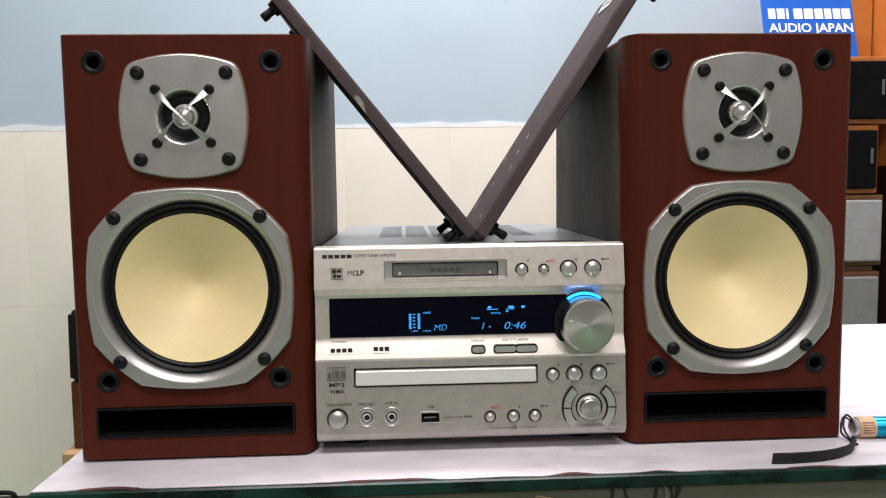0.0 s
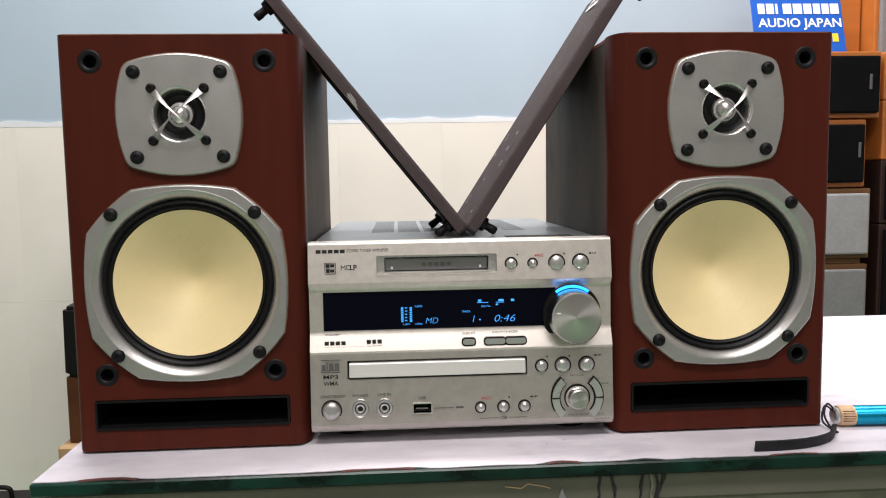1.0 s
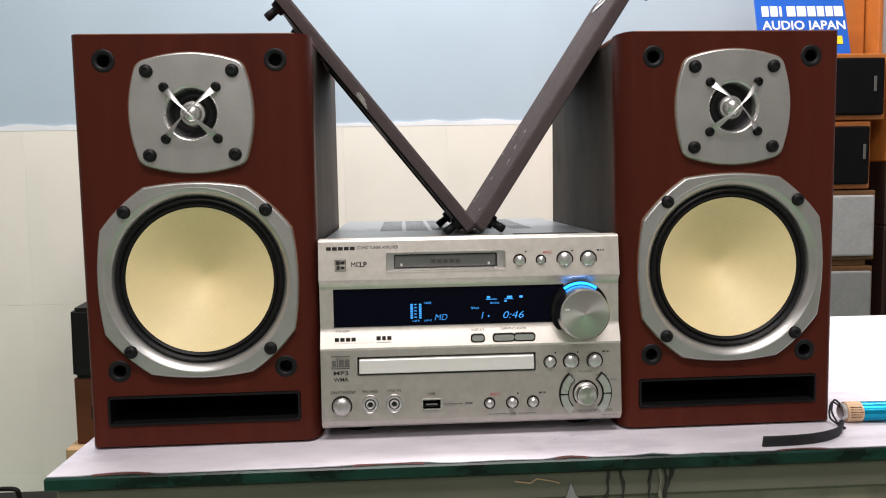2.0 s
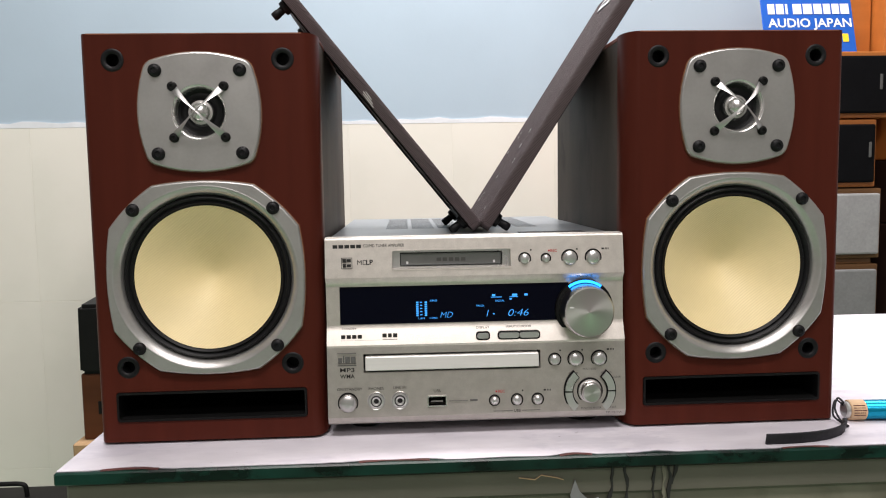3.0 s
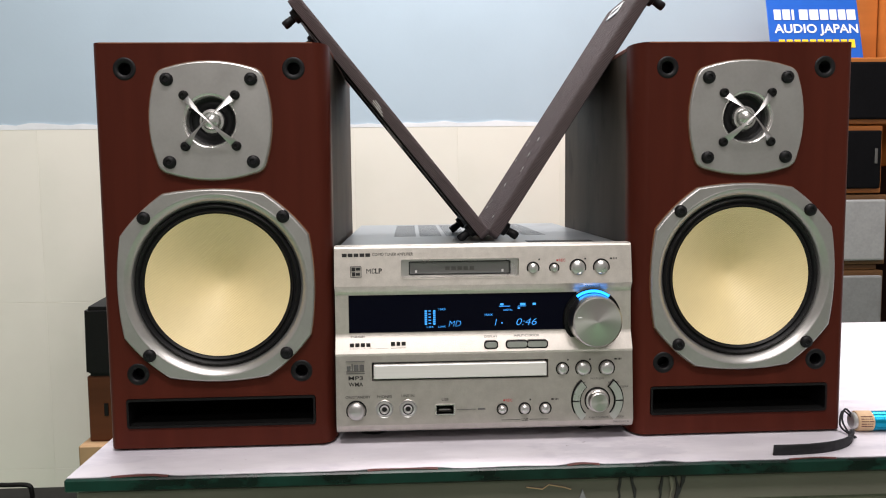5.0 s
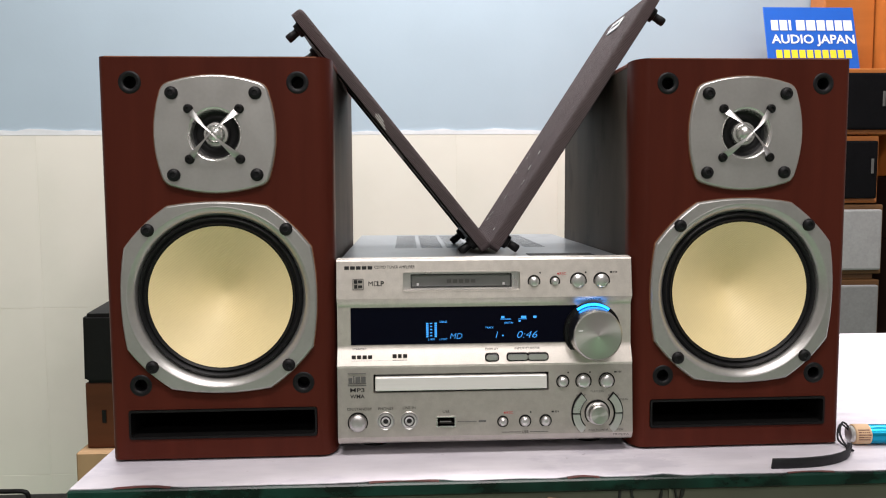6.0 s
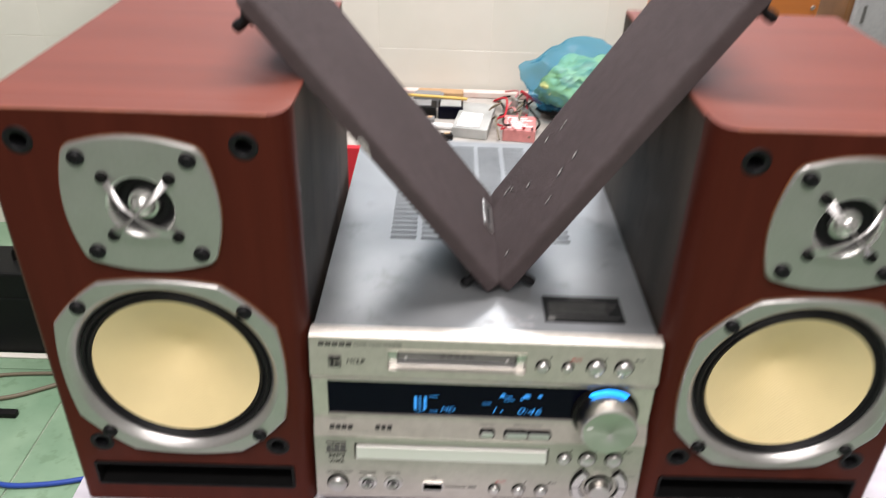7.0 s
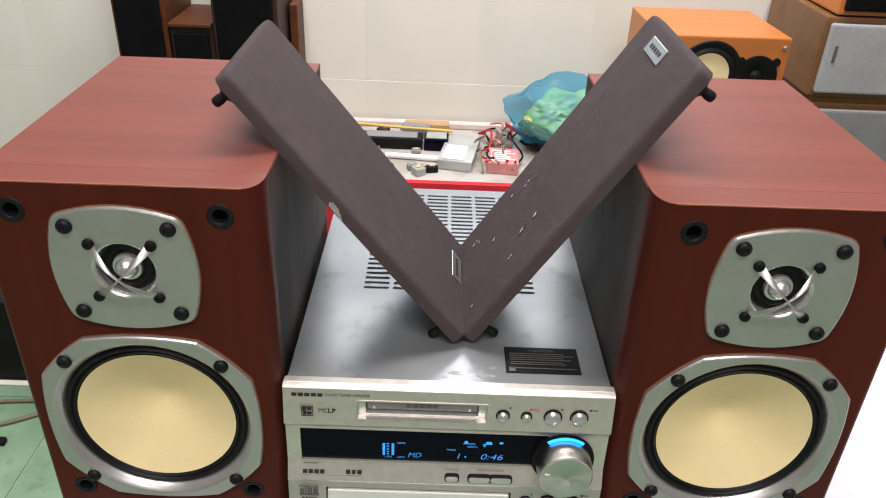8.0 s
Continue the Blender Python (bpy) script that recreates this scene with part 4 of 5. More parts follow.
STAIN = material("grey_smudge", (0.24, 0.245, 0.25), 0.40, vary=0.5, scale=200)
sheet_mat = material("grey_translucent_flap", (0.20, 0.205, 0.20), 0.25, vary=0.15, scale=60)
receiver()


# ---- the two grilles leaning in a V ----
GW, GT, GSHIFT = 0.1190, 0.0086, -0.0015


def grille(foot, top, ymid, sign, label):
    """foot, top: (x, z) of the under side's line; sign: +1 leans to -x."""
    d = Vector((top[0] - foot[0], 0, top[1] - foot[1]))
    ln = d.length
    n = Vector((0, 1, 0)).cross(d).normalized()
    if n.z < 0:
        n = -n
    d = (d + Vector((0, GSHIFT, 0))).normalized()
    wd = n.cross(d).normalized()
    if wd.y < 0:
        wd = -wd
    m = Matrix.Translation((foot[0], ymid, foot[1])) @ Matrix((wd, n, d)).transposed().to_4x4()
    g = thing("speaker_grille", label, "speaker grille", m, "pair of grilles")
    bm = box(-GW / 2, GW / 2, 0.0, GT, 0, ln)
    sides = [e for e in bm.edges if abs(e.verts[0].co.y - e.verts[1].co.y) > GT / 2]
    bmesh.ops.bevel(bm, geom=sides, offset=0.0058, segments=5, profile=0.5, affect="EDGES")
    front = [e for e in bm.edges if all(v.co.y > GT - 0.0001 for v in e.verts)]
    bmesh.ops.bevel(bm, geom=front, offset=0.0030, segments=3, profile=0.5, affect="EDGES")
    part("cloth_frame", bm, CLOTH, g, smooth=50)
    part("back_frame", plate(rect(-GW / 2 + 0.006, GW / 2 - 0.006, 0.005, ln - 0.005, 0.004), [rect(-GW / 2 + 0.016, GW / 2 - 0.016, 0.018, ln * 0.42, 0.01), rect(-GW / 2 + 0.016, GW / 2 - 0.016, ln * 0.5, ln - 0.018, 0.01)], -0.0012, 0.0), BLACK, g, "black plastic back frame")
    for x in (-GW / 2 + 0.0105, GW / 2 - 0.0105):
        for z in (0.0105, ln - 0.0105):
            peg = part("peg", lathe([(0, -0.0130), (0.0024, -0.0130), (0.0031, -0.0122), (0.0032, -0.0085), (0.0029, -0.0078), (0.0029, -0.0045), (0.0050, -0.0040), (0.0054, -0.0013), (0, -0.0013)], 20, x, z), RUBBER, g, "black peg", smooth=40)
    return g, ln


def badge(g, x, z, w, h, turn):
    b = part("badge", box(-w / 2, w / 2, 0, 0.0009, -h / 2, h / 2, 0.0003, 1), CHROME, g, "small silver badge", m=Matrix.Translation((x, GT, z)) @ pose(0, 0, 0, 0, turn, 0))
    bm = bmesh.new()
    for i in range(5):
        box(-w * 0.36 + i * w * 0.145, -w * 0.36 + i * w * 0.145 + w * 0.10, 0.00092, 0.0011, -h * 0.12, h * 0.16, bm=bm)
    part("badge_mark", bm, PRINT, b)


gl, lnl = grille((0.0024, T + 0.1322), (-0.1340, T + 0.3025), 0.1115, 1, "grey-brown cloth grille leaning on a loudspeaker's top edge")
gr, lnr = grille((0.0130, T + 0.1322), (0.1316, T + 0.3155), 0.1130, -1, "torn grey-brown cloth grille with a silver badge")
badge(gl, 0.0149, 0.0100, 0.0345, 0.0105, 0)
badge(gr, 0.0085, 0.2045, 0.0345, 0.0105, 0)
for y, z, ln in ((0.0004, 0.114, 0.012), (0.0016, 0.116, 0.011), (0.0029, 0.119, 0.007)):
    part("scratch", plate([(y, z), (y + 0.0008, z), (y + 0.0012, z + ln), (y + 0.0006, z + ln)], [], 0, 0.0003), TEAR, gl, "white scratch", m=Matrix.Translation((-GW / 2 - 0.0002, 0, 0)) @ pose(0, 0, 0, 0, 0, 90))
rnd = random.Random(21)
for x, z, w, h in ((-0.0178, 0.0830, 0.0013, 0.0026), (-0.0176, 0.0694, 0.0014, 0.0028), (0.0095, 0.0412, 0.0016, 0.0020), (0.0335, 0.0186, 0.0012, 0.0017), (0.0338, 0.0225, 0.0011, 0.0012), (0.0290, 0.0250, 0.0008, 0.0012), (-0.0328, 0.0568, 0.0008, 0.0012), (-0.0332, 0.0540, 0.0007, 0.0010), (-0.0390, 0.0135, 0.0013, 0.0018), (0.0387, 0.0650, 0.0009, 0.0015), (0.0322, 0.0838, 0.0006, 0.0010), (0.0310, 0.0800, 0.0005, 0.0014)):
    pts = []
    for i in range(12):
        a = 2 * math.pi * i / 12
        k = rnd.uniform(0.55, 1.1)
        u, v = 1.75 * w * k * math.cos(a), 1.75 * h * k * math.sin(a)
        pts.append((x + u * 0.8 + v * 0.4, z + v * 0.9 - u * 0.3))
    t = part("torn_spot", plate(pts, [], GT - 0.0002, GT + 0.0002), RUBBER, gr, "torn spot in the cloth")
    mid = [(x + (px - x) * 0.46 + 0.0004, z + (pz - z) * 0.55) for px, pz in pts]
    part("torn_thread", plate(mid, [], GT + 0.0002, GT + 0.0005), TEAR, t, "pale torn threads")


# ---- the torch and its strap ----
def torch():
    t = thing("torch", "blue metal torch with a tan paper label, on the counter", "torch", pose(0.2535, 0.004, T + 0.0071, 0, 0, -3))
    mm = pose(0, 0, 0, 0, 0, 90)

    def turned(name, prof, mat, label=""):
        return part(name, lathe([(r, -y) for r, y in prof], 40), mat, t, label, smooth=35, m=mm)

    turned("body", [(0, 0.0118), (0.0064, 0.0118), (0.0067, 0.0124), (0.0067, 0.105), (0.0085, 0.112), (0.0088, 0.135), (0, 0.135)], CYAN, "cyan anodised tube")
    turned("label_band", [(0, 0.0016), (0.0064, 0.0016), (0.0069, 0.0022), (0.0069, 0.0122), (0, 0.0122)], TAN, "tan paper label")
    turned("end_cap", [(0, -0.001), (0.0050, -0.001), (0.0058, 0.0), (0.0058, 0.0018), (0, 0.0018)], BUTTON)
    bm = bmesh.new()
    rnd = random.Random(5)
    for i in range(6):
        for k in range(5):
            a = radians(140 + 14 * k)
            c = Vector((0.0030 + 0.0014 * i, 0.00695 * math.cos(a), 0.00695 * math.sin(a)))
            box(c.x, c.x + rnd.uniform(0.0006, 0.0016), c.y - 0.0002, c.y + 0.0002, c.z - 0.00025, c.z + 0.00025, bm=bm)
    tagged(part("print_line", bm, FLAKE, t), kind="stuff")
    part("cord", tube([(0.001, 0.001, 0.003), (-0.006, -0.002, 0.009), (-0.010, -0.006, 0.003), (-0.008, -0.010, -0.004), (-0.006, -0.017, -0.006)], 0.0007, 6), STRAP, t)
    part("cord", tube([(0.001, -0.001, 0.001), (-0.005, 0.003, 0.006), (-0.009, -0.002, -0.003), (-0.005, -0.010, -0.007), (-0.007, -0.017, -0.006)], 0.0007, 6), STRAP, t)
    bm = bmesh.new()
    path = [(-0.008, -0.011), (-0.011, -0.018), (-0.0145, -0.0245), (-0.020, -0.0305), (-0.027, -0.0355), (-0.035, -0.0395), (-0.044, -0.0425), (-0.055, -0.0447), (-0.067, -0.046), (-0.0795, -0.0465)]
    pts = [Vector((x * 0.93, y, 0)) for x, y in path]
    rings = []
    for i, p in enumerate(pts):
        w = 0.0028 if i == 0 else 0.0042
        zl = -0.0070
        d = (pts[min(i + 1, len(pts) - 1)] - pts[max(i - 1, 0)]).normalized()
        nn = Vector((-d.y, d.x, 0))
        lean = 0.35
        rings.append([bm.verts.new(Vector((p.x, p.y, zl)) + nn * 0.0008), bm.verts.new(Vector((p.x, p.y, zl)) - nn * 0.0008), bm.verts.new(Vector((p.x, p.y, zl + w * 1.7)) - nn * 0.0008 + nn * w * lean), bm.verts.new(Vector((p.x, p.y, zl + w * 1.7)) + nn * 0.0008 + nn * w * lean)])
    for a, b in zip(rings, rings[1:]):
        for k in range(4):
            bm.faces.new((a[k], a[(k + 1) % 4], b[(k + 1) % 4], b[k]))
    bm.faces.new(rings[0])
    bm.faces.new(rings[-1])
    bmesh.ops.bevel(bm, geom=bm.edges[:], offset=0.0003, segments=1, affect="EDGES")
    part("wrist_strap", bm, STRAP, t, "black woven wrist strap", smooth=50)


torch()


# ---- things behind ----
def cabinet(name, label, x0, x1, y0, y1, z0, z1, wood, front, group="", turn=0.0, logo=None):
    c = thing(name, label, "loudspeaker", pose((x0 + x1) / 2, (y0 + y1) / 2, z0, 0, 0, turn), group)
    w, d, h = (x1 - x0) / 2, (y1 - y0) / 2, z1 - z0
    part("body", box(-w, w, -d + 0.012, d, 0, h, 0.003, 2), wood, c)
    if front:
        part("grille", box(-w + 0.008, w - 0.008, -d, -d + 0.0118, 0.009, h - 0.010, 0.004, 2), front, c)
        if logo:
            part("badge", box(logo[0] - 0.0028, logo[0] + 0.0028, -d - 0.0015, -d, logo[1] - 0.015, logo[1] + 0.015, 0.0006, 1), PALEPRINT, c, "small grey badge")
    return c


def stack():
    g = "stacked loudspeakers"
    for x0, x1, z0, z1, wood, front, logo, lab in (
        (0.655, 0.912, 0.001, 0.130, BROWN, GREYCLOTH, None, "brown wooden loudspeaker lying on the floor"),
        (0.650, 0.910, 0.131, 0.265, BROWN, GREYCLOTH, None, "brown wooden loudspeaker with grey grille in a stack"),
        (0.656, 0.914, 0.266, 0.400, BROWN, GREYCLOTH, None, "brown wooden loudspeaker with grey grille in a stack"),
        (0.652, 0.915, 0.401, 0.540, BROWN, GREYCLOTH, None, "brown wooden loudspeaker with dark grey grille in a stack"),
        (0.654, 0.917, 0.552, 0.694, BROWN, PALECLOTH, (-0.107, 0.080), "brown wooden loudspeaker with pale grey grille in a stack"),
        (0.668, 0.903, 0.697, 0.832, ORANGE, BLACKCLOTH, (0.098, 0.074), "orange wooden loudspeaker with black grille in a stack"),
        (0.690, 0.930, 0.835, 0.9665, ORANGE, BLACKCLOTH, (0.092, 0.070), "orange wooden loudspeaker with black grille on top of a stack"),
    ):
        cabinet("stacked_loudspeaker", lab, x0, x1, 1.0, 1.265, z0, z1, wood, front, g, logo=logo)
    solo("spacer_board", box(0.662, 0.905, 1.02, 1.26, 0.5405, 0.5515, 0.001, 1), BROWN, "brown board between two stacked loudspeakers", "board")
    solo("spacer_board", box(0.690, 0.890, 1.03, 1.26, 0.6942, 0.6968, 0.0005, 1), DARKBROWN, "dark board between two stacked loudspeakers", "board")
    # The lower four cabinets are added; their black stands in for a dark void.
    z = 0.0
    for i, top in enumerate((0.21, 0.42, 0.62, 0.75, 0.87, 0.966)):
        cabinet("stacked_loudspeaker", "cabinet of a second stack, black below for a dark void", 0.940, 1.21, 1.005, 1.265, z + 0.001, top, ORANGE if i > 3 else DARKBROWN, GREYCLOTH if i > 3 else BLACKCLOTH, g)
        z = top
    cabinet("stacked_loudspeaker", "orange-brown wooden cabinet standing on the stack", 0.888, 1.004, 1.195, 1.270, 0.9675, 1.32, ORANGE, None, g)
    cabinet("stacked_loudspeaker", "orange-brown wooden loudspeaker with grey grille on the second stack", 1.008, 1.20, 1.15, 1.268, 0.9675, 1.32, ORANGE, GREYCLOTH, g)


stack()


def sign():
    m = pose(0.729, 1.128, 0.9675, -15, 0, 0) @ Matrix.Diagonal((0.632, 0.632, 0.562, 1))
    s = thing("shop_sign", "blue printed sign with white and yellow lettering, leaning on the wall", "sign", m)
    w, h = 0.318, 0.284
    part("board", box(0, w, 0, 0.004, 0, h, 0.001, 1), SIGNBLUE, s)
    y = -0.0006
    # a name, as plain bars
    for x, wd in ((0, 0.024), (0.030, 0.026), (0.062, 0.008), (0.088, 0.030), (0.124, 0.031), (0.161, 0.028), (0.195, 0.024), (0.225, 0.025), (0.255, 0.030)):
        bars("name_bar", [(0.022 + x, 0.022 + x + wd, 0.187, 0.229)], y, WHITE, s, thick=0.0008)
    lettering("AUDIO JAPAN", 0.050, 0.020, y - 0.0004, 0.149, WHITE, s, "LEFT", width=0.292, bold=0.0010)
    for i in range(10):
        bars("number_bar", [(0.030 + 0.027 * i, 0.030 + 0.027 * i + 0.021, 0.073, 0.106)], y, YELLOW, s, thick=0.0008)


sign()


def low_table():
    t = thing("low_table", "low bench with a red cloth hanging over its front", "table")
    part("top", box(-0.30, 0.63, 0.976, 1.268, 0.350, 0.3675, 0.002, 1), TABLETOP, t)
    part("red_edge", box(-0.302, 0.632, 0.9685, 0.9755, 0.20, 0.3690, 0.002, 1), REDCLOTH, t, "red cloth front")
    part("red_strip", box(-0.302, 0.632, 0.976, 0.979, 0.3677, 0.3690, 0.0004, 1), REDCLOTH, t)
    for x in (-0.29, 0.60):
        for y in (0.985, 1.24):
            part("leg", box(x, x + 0.02, y, y + 0.02, 0, 0.350), ALU, t)


low_table()
Z = 0.5495
ground["plan"] = BENCH


def clutter():
    rnd = random.Random(9)
    solo("red_strip_box", box(-0.45, 0.42, 2.005, 2.035, Z, Z + 0.020, 0.003, 1), FADED, "faded pink-red strip lying along the wall", "box")
    solo("carton_piece", box(-0.12, 0.02, 1.955, 2.0, Z, Z + 0.030, 0.003, 1), CARTON, "tan carton piece on the low bench", "carton")
    for i, (x0, x1, y0, y1, h, mt, lab) in enumerate(((-0.245, -0.06, 1.79, 1.86, 0.034, BLACK, "black electronic module on the low bench"), (-0.055, 0.018, 1.785, 1.86, 0.036, SMOKED, "dark plastic case on the low bench"), (-0.13, -0.04, 1.895, 1.945, 0.036, GREYCLOTH, "grey plastic block on the low bench"))):
        b = thing("plastic_case", lab, "case", pose((x0 + x1) / 2, (y0 + y1) / 2, Z, 0, 0, rnd.uniform(-4, 4)))
        part("shell", box(-(x1 - x0) / 2, (x1 - x0) / 2, -(y1 - y0) / 2, (y1 - y0) / 2, 0, h, 0.004, 2), mt, b)
        part("lid", box(-(x1 - x0) / 2.4, (x1 - x0) / 2.4, -(y1 - y0) / 2.6, (y1 - y0) / 2.6, h, h + 0.004, 0.0015, 1), CLEAR if i == 1 else GREYCLOTH, b)
    solo("yellow_stick", tube([(-0.27, 1.90, Z + 0.042), (-0.15, 1.868, Z + 0.046), (0.0, 1.855, Z + 0.044), (0.03, 1.853, Z + 0.042)], 0.0045, 8), material("yellow_wood", (0.62, 0.42, 0.10), 0.5), "thin yellow stick across the cases", "stick", smooth=40)
    solo("white_tube", tube([(-0.165, 1.712, Z + 0.009), (-0.08, 1.702, Z + 0.009), (0.012, 1.688, Z + 0.009)], 0.0085, 12), WHITE, "white plastic tube on the low bench", "tube", smooth=40)
    c = thing("clear_box", "clear plastic box with white content", "box", pose(0.050, 1.74, Z, 0, 0, -9))
    part("shell", box(-0.05, 0.05, -0.12, 0.12, 0, 0.030, 0.003, 2), CLEAR, c)
    part("inlay", box(-0.038, 0.025, -0.11, 0.01, 0.0302, 0.034, 0.002, 1), WHITE, c)
    p = thing("printed_pack", "pink and white printed pack on the low bench", "pack", pose(0.176, 1.68, Z, 0, 0, -6))
    part("carton", box(-0.045, 0.045, -0.075, 0.055, 0, 0.035, 0.002, 1), PINK, p)
    bm = bmesh.new()
    for i in range(6):
        box(-0.036, 0.036 - rnd.uniform(0, 0.03), -0.06 + 0.017 * i, -0.053 + 0.017 * i, 0.0352, 0.0358, bm=bm)
    part("print_line", bm, WHITE, p)
    for i in range(7):
        x = 0.112 + 0.017 * i
        pts = [(x + rnd.uniform(-0.02, 0.02), 1.60 + 0.05 * k, Z + 0.006 + rnd.uniform(0, 0.05)) for k in range(8)]
        solo("cable", tube(pts, 0.0032, 6), (GREYCABLE, REDCLOTH, BLACK, PINK)[i % 4], "loose thin cable on the low bench", "cable", smooth=60, group="loose cables")
    solo("red_rod", tube([(0.20, 1.99, Z + 0.03), (0.28, 1.80, Z + 0.03), (0.36, 1.66, Z + 0.02), (0.40, 1.60, Z + 0.01)], 0.006, 8), REDCLOTH, "red plastic rod on the low bench", "rod", smooth=40)
    for i in range(20):
        x, y = rnd.uniform(-0.30, 0.0), rnd.uniform(1.58, 1.98)
        if 1.68 < y < 1.74 or 1.77 < y < 1.88:
            y = rnd.uniform(1.885, 1.98)
        e = thing("electronic_part", "small dark electronic part on the low bench", "electronic part", pose(x, y, Z + (0.0 if y < 1.6 or y > 1.9 else 0.0), 0, 0, rnd.uniform(-40, 40)), "loose electronic parts")
        w, d, h = rnd.uniform(0.008, 0.022), rnd.uniform(0.008, 0.018), rnd.uniform(0.008, 0.022)
        part("body", box(-w, w, -d, d, 0, h, 0.002, 1), (BLACK, GREYCLOTH, CLEAR, DARKBROWN)[i % 4], e)
        part("contact", box(-w * 0.5, w * 0.5, -d * 0.4, d * 0.4, h, h + 0.003, 0.0006, 1), (CHROME, BLACK, TAN)[i % 3], e)
    b = thing("metal_bracket", "grey metal part among the cables", "metal part", pose(0.175, 1.86, Z, 0, 0, 20))
    part("plate", box(-0.03, 0.03, -0.04, 0.04, 0, 0.02, 0.003, 1), PLATE, b)
    part("post", box(-0.01, 0.0, -0.02, 0.02, 0.02, 0.05, 0.002, 1), PLATE, b)


clutter()


def plastic_bag():
    b = thing("plastic_bag", "knotted blue plastic bag filled with green bags, on the low bench", "bag", pose(0.355, 1.845, Z))

    def blob(name, mat, c, rad, seed, amp, facets, label):
        rs = random.Random(seed)
        planes = []
        for i in range(facets):
            n = Vector((rs.gauss(0, 1), rs.gauss(0, 1), rs.gauss(0, 1))).normalized()
            planes.append((n, rs.uniform(0.74, 0.98)))
        bm = bmesh.new()
        bmesh.ops.create_icosphere(bm, subdivisions=5, radius=1)
        for v in bm.verts:
            p = v.co.normalized()
            f = min([1.18] + [d / p.dot(n) for n, d in planes if p.dot(n) > 0.2])
            f += amp * 0.5 * noise.noise(p * 2.1 + Vector((seed, 0, 0))) - amp * 0.55 * abs(noise.noise(p * 3.4 + Vector((seed, 3, 0)))) - amp * 0.30 * abs(noise.noise(Vector((p.x * 5, p.y * 5, p.z * 12)) + Vector((0, seed, 0))))
            v.co = Vector((c[0] + p.x * rad[0] * f, c[1] + p.y * rad[1] * f, max(0.001, c[2] + p.z * rad[2] * f)))
        return part(name, bm, mat, b, label, smooth=40)

    blob("outer_bag", BAG, (0, 0, 0.100), (0.180, 0.152, 0.113), 2, 0.20, 20, "thin see-through blue film")
    blob("inner_bag", GREENBAG, (-0.02, -0.02, 0.108), (0.106, 0.100, 0.074), 7, 0.25, 16, "crumpled yellow-green film")
    blob("inner_bag", GREENBAG, (0.085, -0.01, 0.120), (0.060, 0.090, 0.076), 5, 0.25, 14, "crumpled yellow-green film")
    blob("bag_contents", BLACK, (0.0, 0.01, 0.040), (0.11, 0.10, 0.038), 9, 0.3, 14, "dark things at the bottom")
    part("handle", tube([(0.0, -0.142, 0.105), (0.035, -0.135, 0.150), (0.06, -0.115, 0.185), (0.10, -0.10, 0.205), (0.13, -0.06, 0.19), (0.13, -0.05, 0.14)], 0.010, 8), BAGSTRAP, b, "twisted handle", smooth=60)


plastic_bag()
ground["plan"] = HERE


def orange_speaker():
    solo("support_box", box(0.372, 0.556, 0.985, 1.14, 0.368, 0.5245, 0.003, 1), DARKBROWN, "dark box on the low bench under an orange loudspeaker", "box")
    s = thing("loudspeaker", "bright orange wooden loudspeaker lying on its side", "loudspeaker", pose(0.463, 1.055, 0.525, 0, 0, 1.5) @ Matrix.Scale(0.664, 4))
    w, d, h = 0.170, 0.155, 0.214
    part("cabinet", box(-w, w, -d, d, 0, h, 0.004, 2), ORANGE, s)
    wf = part("woofer", lathe([(0.088, -d), (0.086, -d - 0.004), (0.074, -d - 0.005), (0.070, -d - 0.002), (0.062, -d - 0.006), (0.054, -d + 0.001)], 56, -0.030, 0.116), RUBBER, s, "black rubber surround", smooth=50)
    part("cone", lathe([(0.055, -d - 0.0005), (0.03, -d + 0.0), (0.02, -d - 0.0004), (0, -d - 0.004)], 48, -0.030, 0.116), CONE, wf, "cream cone", smooth=60)
    tw = part("tweeter", lathe([(0.056, -d), (0.055, -d - 0.004), (0.03, -d - 0.005), (0.018, -d - 0.001), (0.012, -d - 0.006), (0, -d - 0.010)], 48, 0.096, 0.113), BLACK, s, "black tweeter", smooth=40)
    for sx in (-1, 1):
        part("lug", lathe([(0, -d - 0.005), (0.010, -d - 0.005), (0.011, -d)], 16, 0.096 + sx * 0.046, 0.113 + 0.040), BLACK, tw, smooth=40)
    part("screw", disc(0.005, -d - 0.005, -d, 0.154, 0.190, 16), CHROME, s)


orange_speaker()


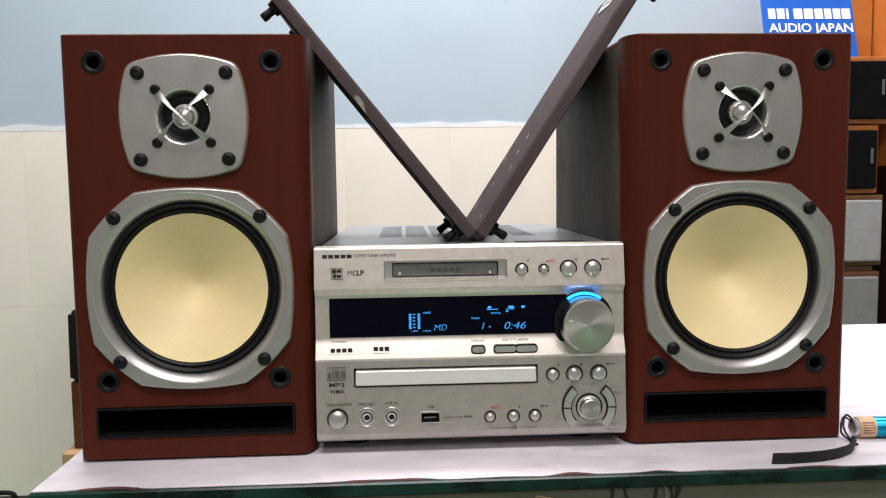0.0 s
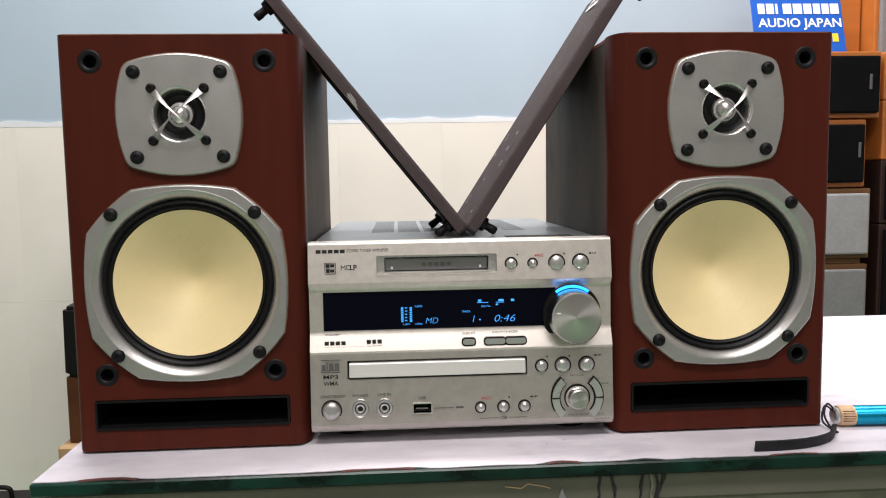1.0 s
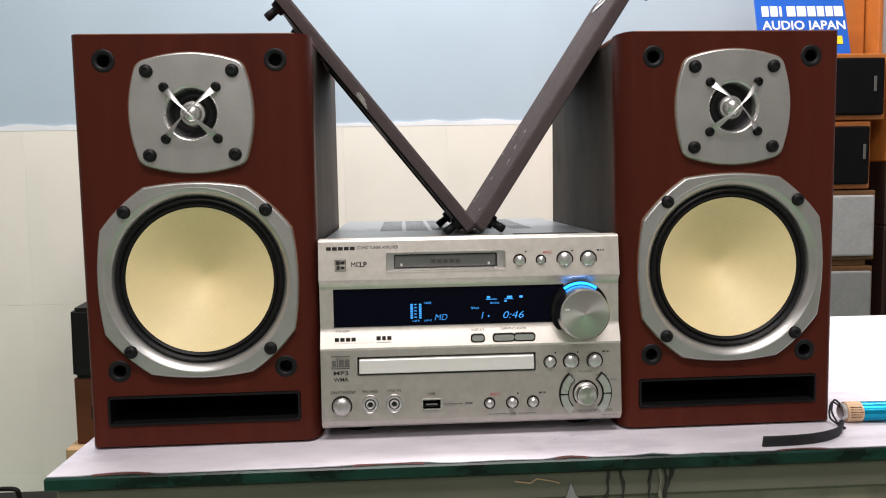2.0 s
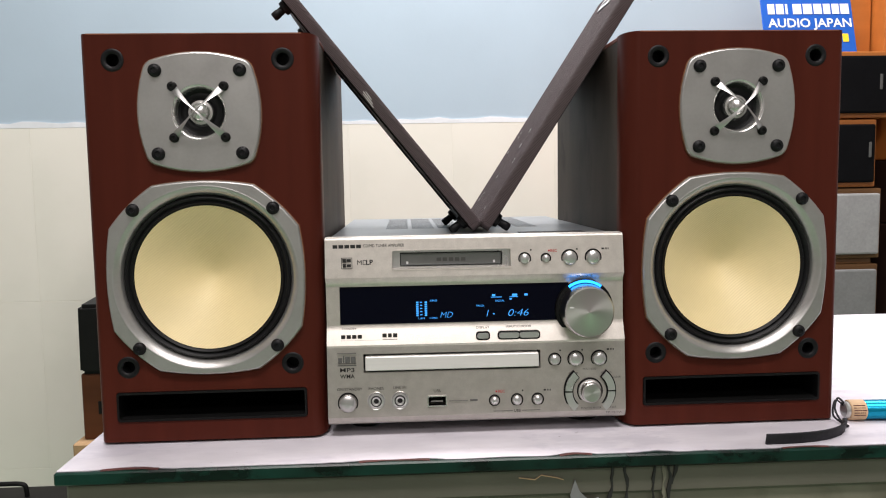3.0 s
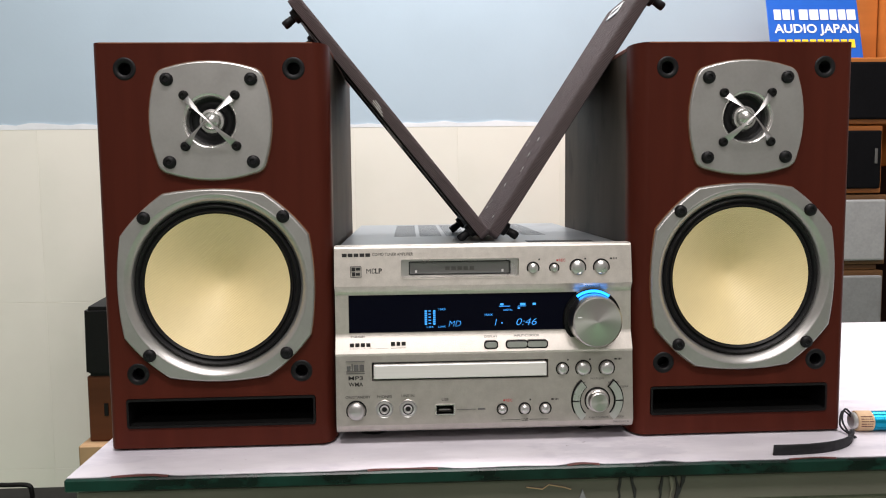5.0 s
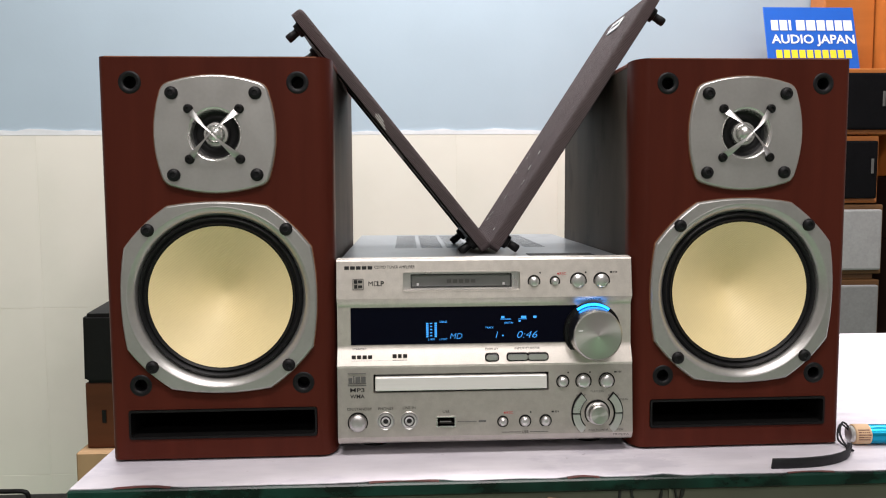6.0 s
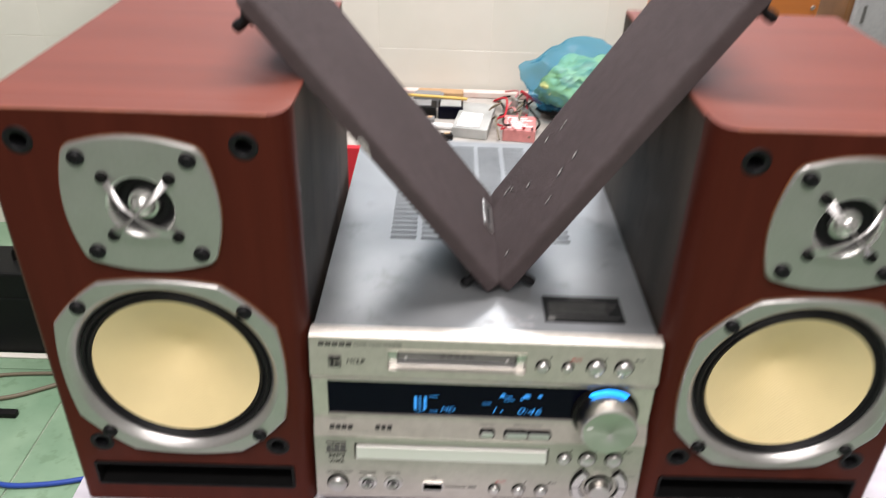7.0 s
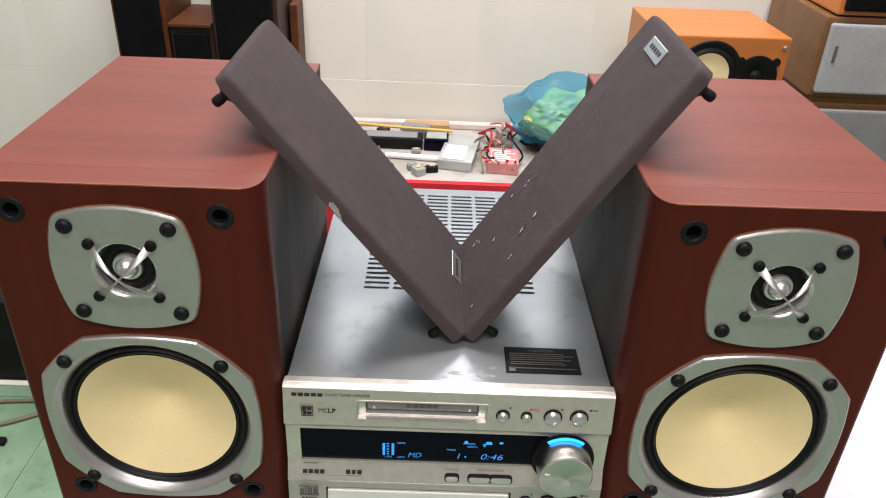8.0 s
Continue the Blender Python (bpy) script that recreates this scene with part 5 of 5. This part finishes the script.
def left_side():
    g = "loudspeakers by the wall"
    cabinet("tall_loudspeaker", "tall black loudspeaker with brown sides by the wall", -0.632, -0.532, 1.10, 1.27, 0.0, 0.78, OLDBROWN, BLACKCLOTH, g)
    cabinet("tall_loudspeaker", "tall black loudspeaker with brown sides by the wall", -0.446, -0.322, 1.10, 1.27, 0.0, 0.78, DARKBROWN, BLACKCLOTH, g)
    c = cabinet("short_loudspeaker", "short black loudspeaker with a brown wooden top", -0.530, -0.448, 1.105, 1.265, 0.0, 0.606, DARKBROWN, BLACKCLOTH, g)
    part("top_slab", box(-0.0405, 0.0405, -0.08, 0.08, 0.6062, 0.613, 0.001, 1), OLDBROWN, c, "brown wooden top")
    solo("wood_offcut", box(-0.318, -0.302, 1.20, 1.27, 0.0, 0.635, 0.002, 1), OLDBROWN, "narrow brown wooden board standing by the wall", "board")
    solo("carton_box", box(-0.575, -0.42, 0.695, 0.90, 0, 0.322, 0.003, 1), CARTON, "tan carton on the floor under a loudspeaker", "carton")
    c = cabinet("loudspeaker", "brown wooden loudspeaker standing on a carton", -0.563, -0.42, 0.700, 0.88, 0.3225, 0.4285, OLDBROWN, None)
    part("badge", box(-0.046, -0.040, -0.0802, -0.0775, 0.042, 0.062), BLACK, c)
    b = thing("black_loudspeaker", "black loudspeaker with sloping top on a brown one", "loudspeaker", pose(-0.488, 0.79, 0.429))
    bm = box(-0.0745, 0.0745, -0.085, 0.085, 0, 0.122)
    for v in bm.verts:
        if v.co.z > 0.1:
            v.co.x *= 0.98
            if v.co.y < 0:
                v.co.z -= 0.012
    bmesh.ops.bevel(bm, geom=bm.edges[:], offset=0.006, segments=2, affect="EDGES")
    part("body", bm, BLACK, b, smooth=40)
    ground["plan"] = PLAN
    k = thing("black_case", "black equipment case with a handle on the green floor", "case", pose(-1.19, 1.385, 0))
    part("shell", box(-0.36, 0.36, -0.07, 0.07, 0.0, 0.262, 0.008, 2), BLACK, k)
    part("lid_seam", box(-0.362, 0.362, -0.072, 0.072, 0.18, 0.186), RUBBER, k)
    part("handle", tube([(0.03, 0, 0.258), (0.032, 0, 0.286), (0.045, 0, 0.296), (0.09, 0, 0.296), (0.135, 0, 0.295), (0.147, 0, 0.285), (0.149, 0, 0.258)], 0.006, 8), BLACK, k, "black carrying handle", smooth=40)
    solo("skirting_strip", box(-1.9, -0.80, 1.292, 1.310, 0.0, 0.007, 0.002, 1), TILE, "pale strip lying on the floor before a case", "strip")
    for pts, r, mt, lab in (
        ([(-1.30, 1.30, 0.006), (-1.22, 1.24, 0.006), (-1.235, 1.16, 0.006), (-1.19, 1.05, 0.006), (-1.12, 0.94, 0.006), (-1.02, 0.862, 0.006), (-0.90, 0.862, 0.006), (-0.76, 0.90, 0.006)], 0.006, BLUECABLE, "blue cable curving over the green floor"),
        ([(-1.32, 1.10, 0.006), (-1.20, 1.12, 0.006), (-1.11, 1.14, 0.006), (-1.0, 1.20, 0.006), (-0.9, 1.24, 0.006)], 0.006, GREYCABLE, "grey-brown cable on the green floor"),
        ([(-1.30, 1.02, 0.005), (-1.20, 1.05, 0.005), (-1.10, 1.075, 0.005)], 0.005, BLACK, "short black cable on the green floor"),
        ([(-1.30, 1.18, 0.006), (-1.17, 1.22, 0.006), (-1.0, 1.235, 0.006), (-0.86, 1.25, 0.006)], 0.005, GREYCABLE, "grey-brown cable on the green floor"),
        ([(-1.28, 1.25, 0.005), (-1.18, 1.15, 0.005), (-1.14, 1.09, 0.005), (-1.10, 1.07, 0.005)], 0.005, GREYCABLE, "grey-brown cable on the green floor"),
    ):
        solo("cable", tube(pts, r, 8), mt, lab, "cable", smooth=60, group="cables on the floor")
    solo("cable_plug", box(-1.13, -1.07, 1.066, 1.086, 0, 0.016, 0.004, 2), BLACK, "black plug on the green floor", "plug")


left_side()
ground["plan"] = HERE
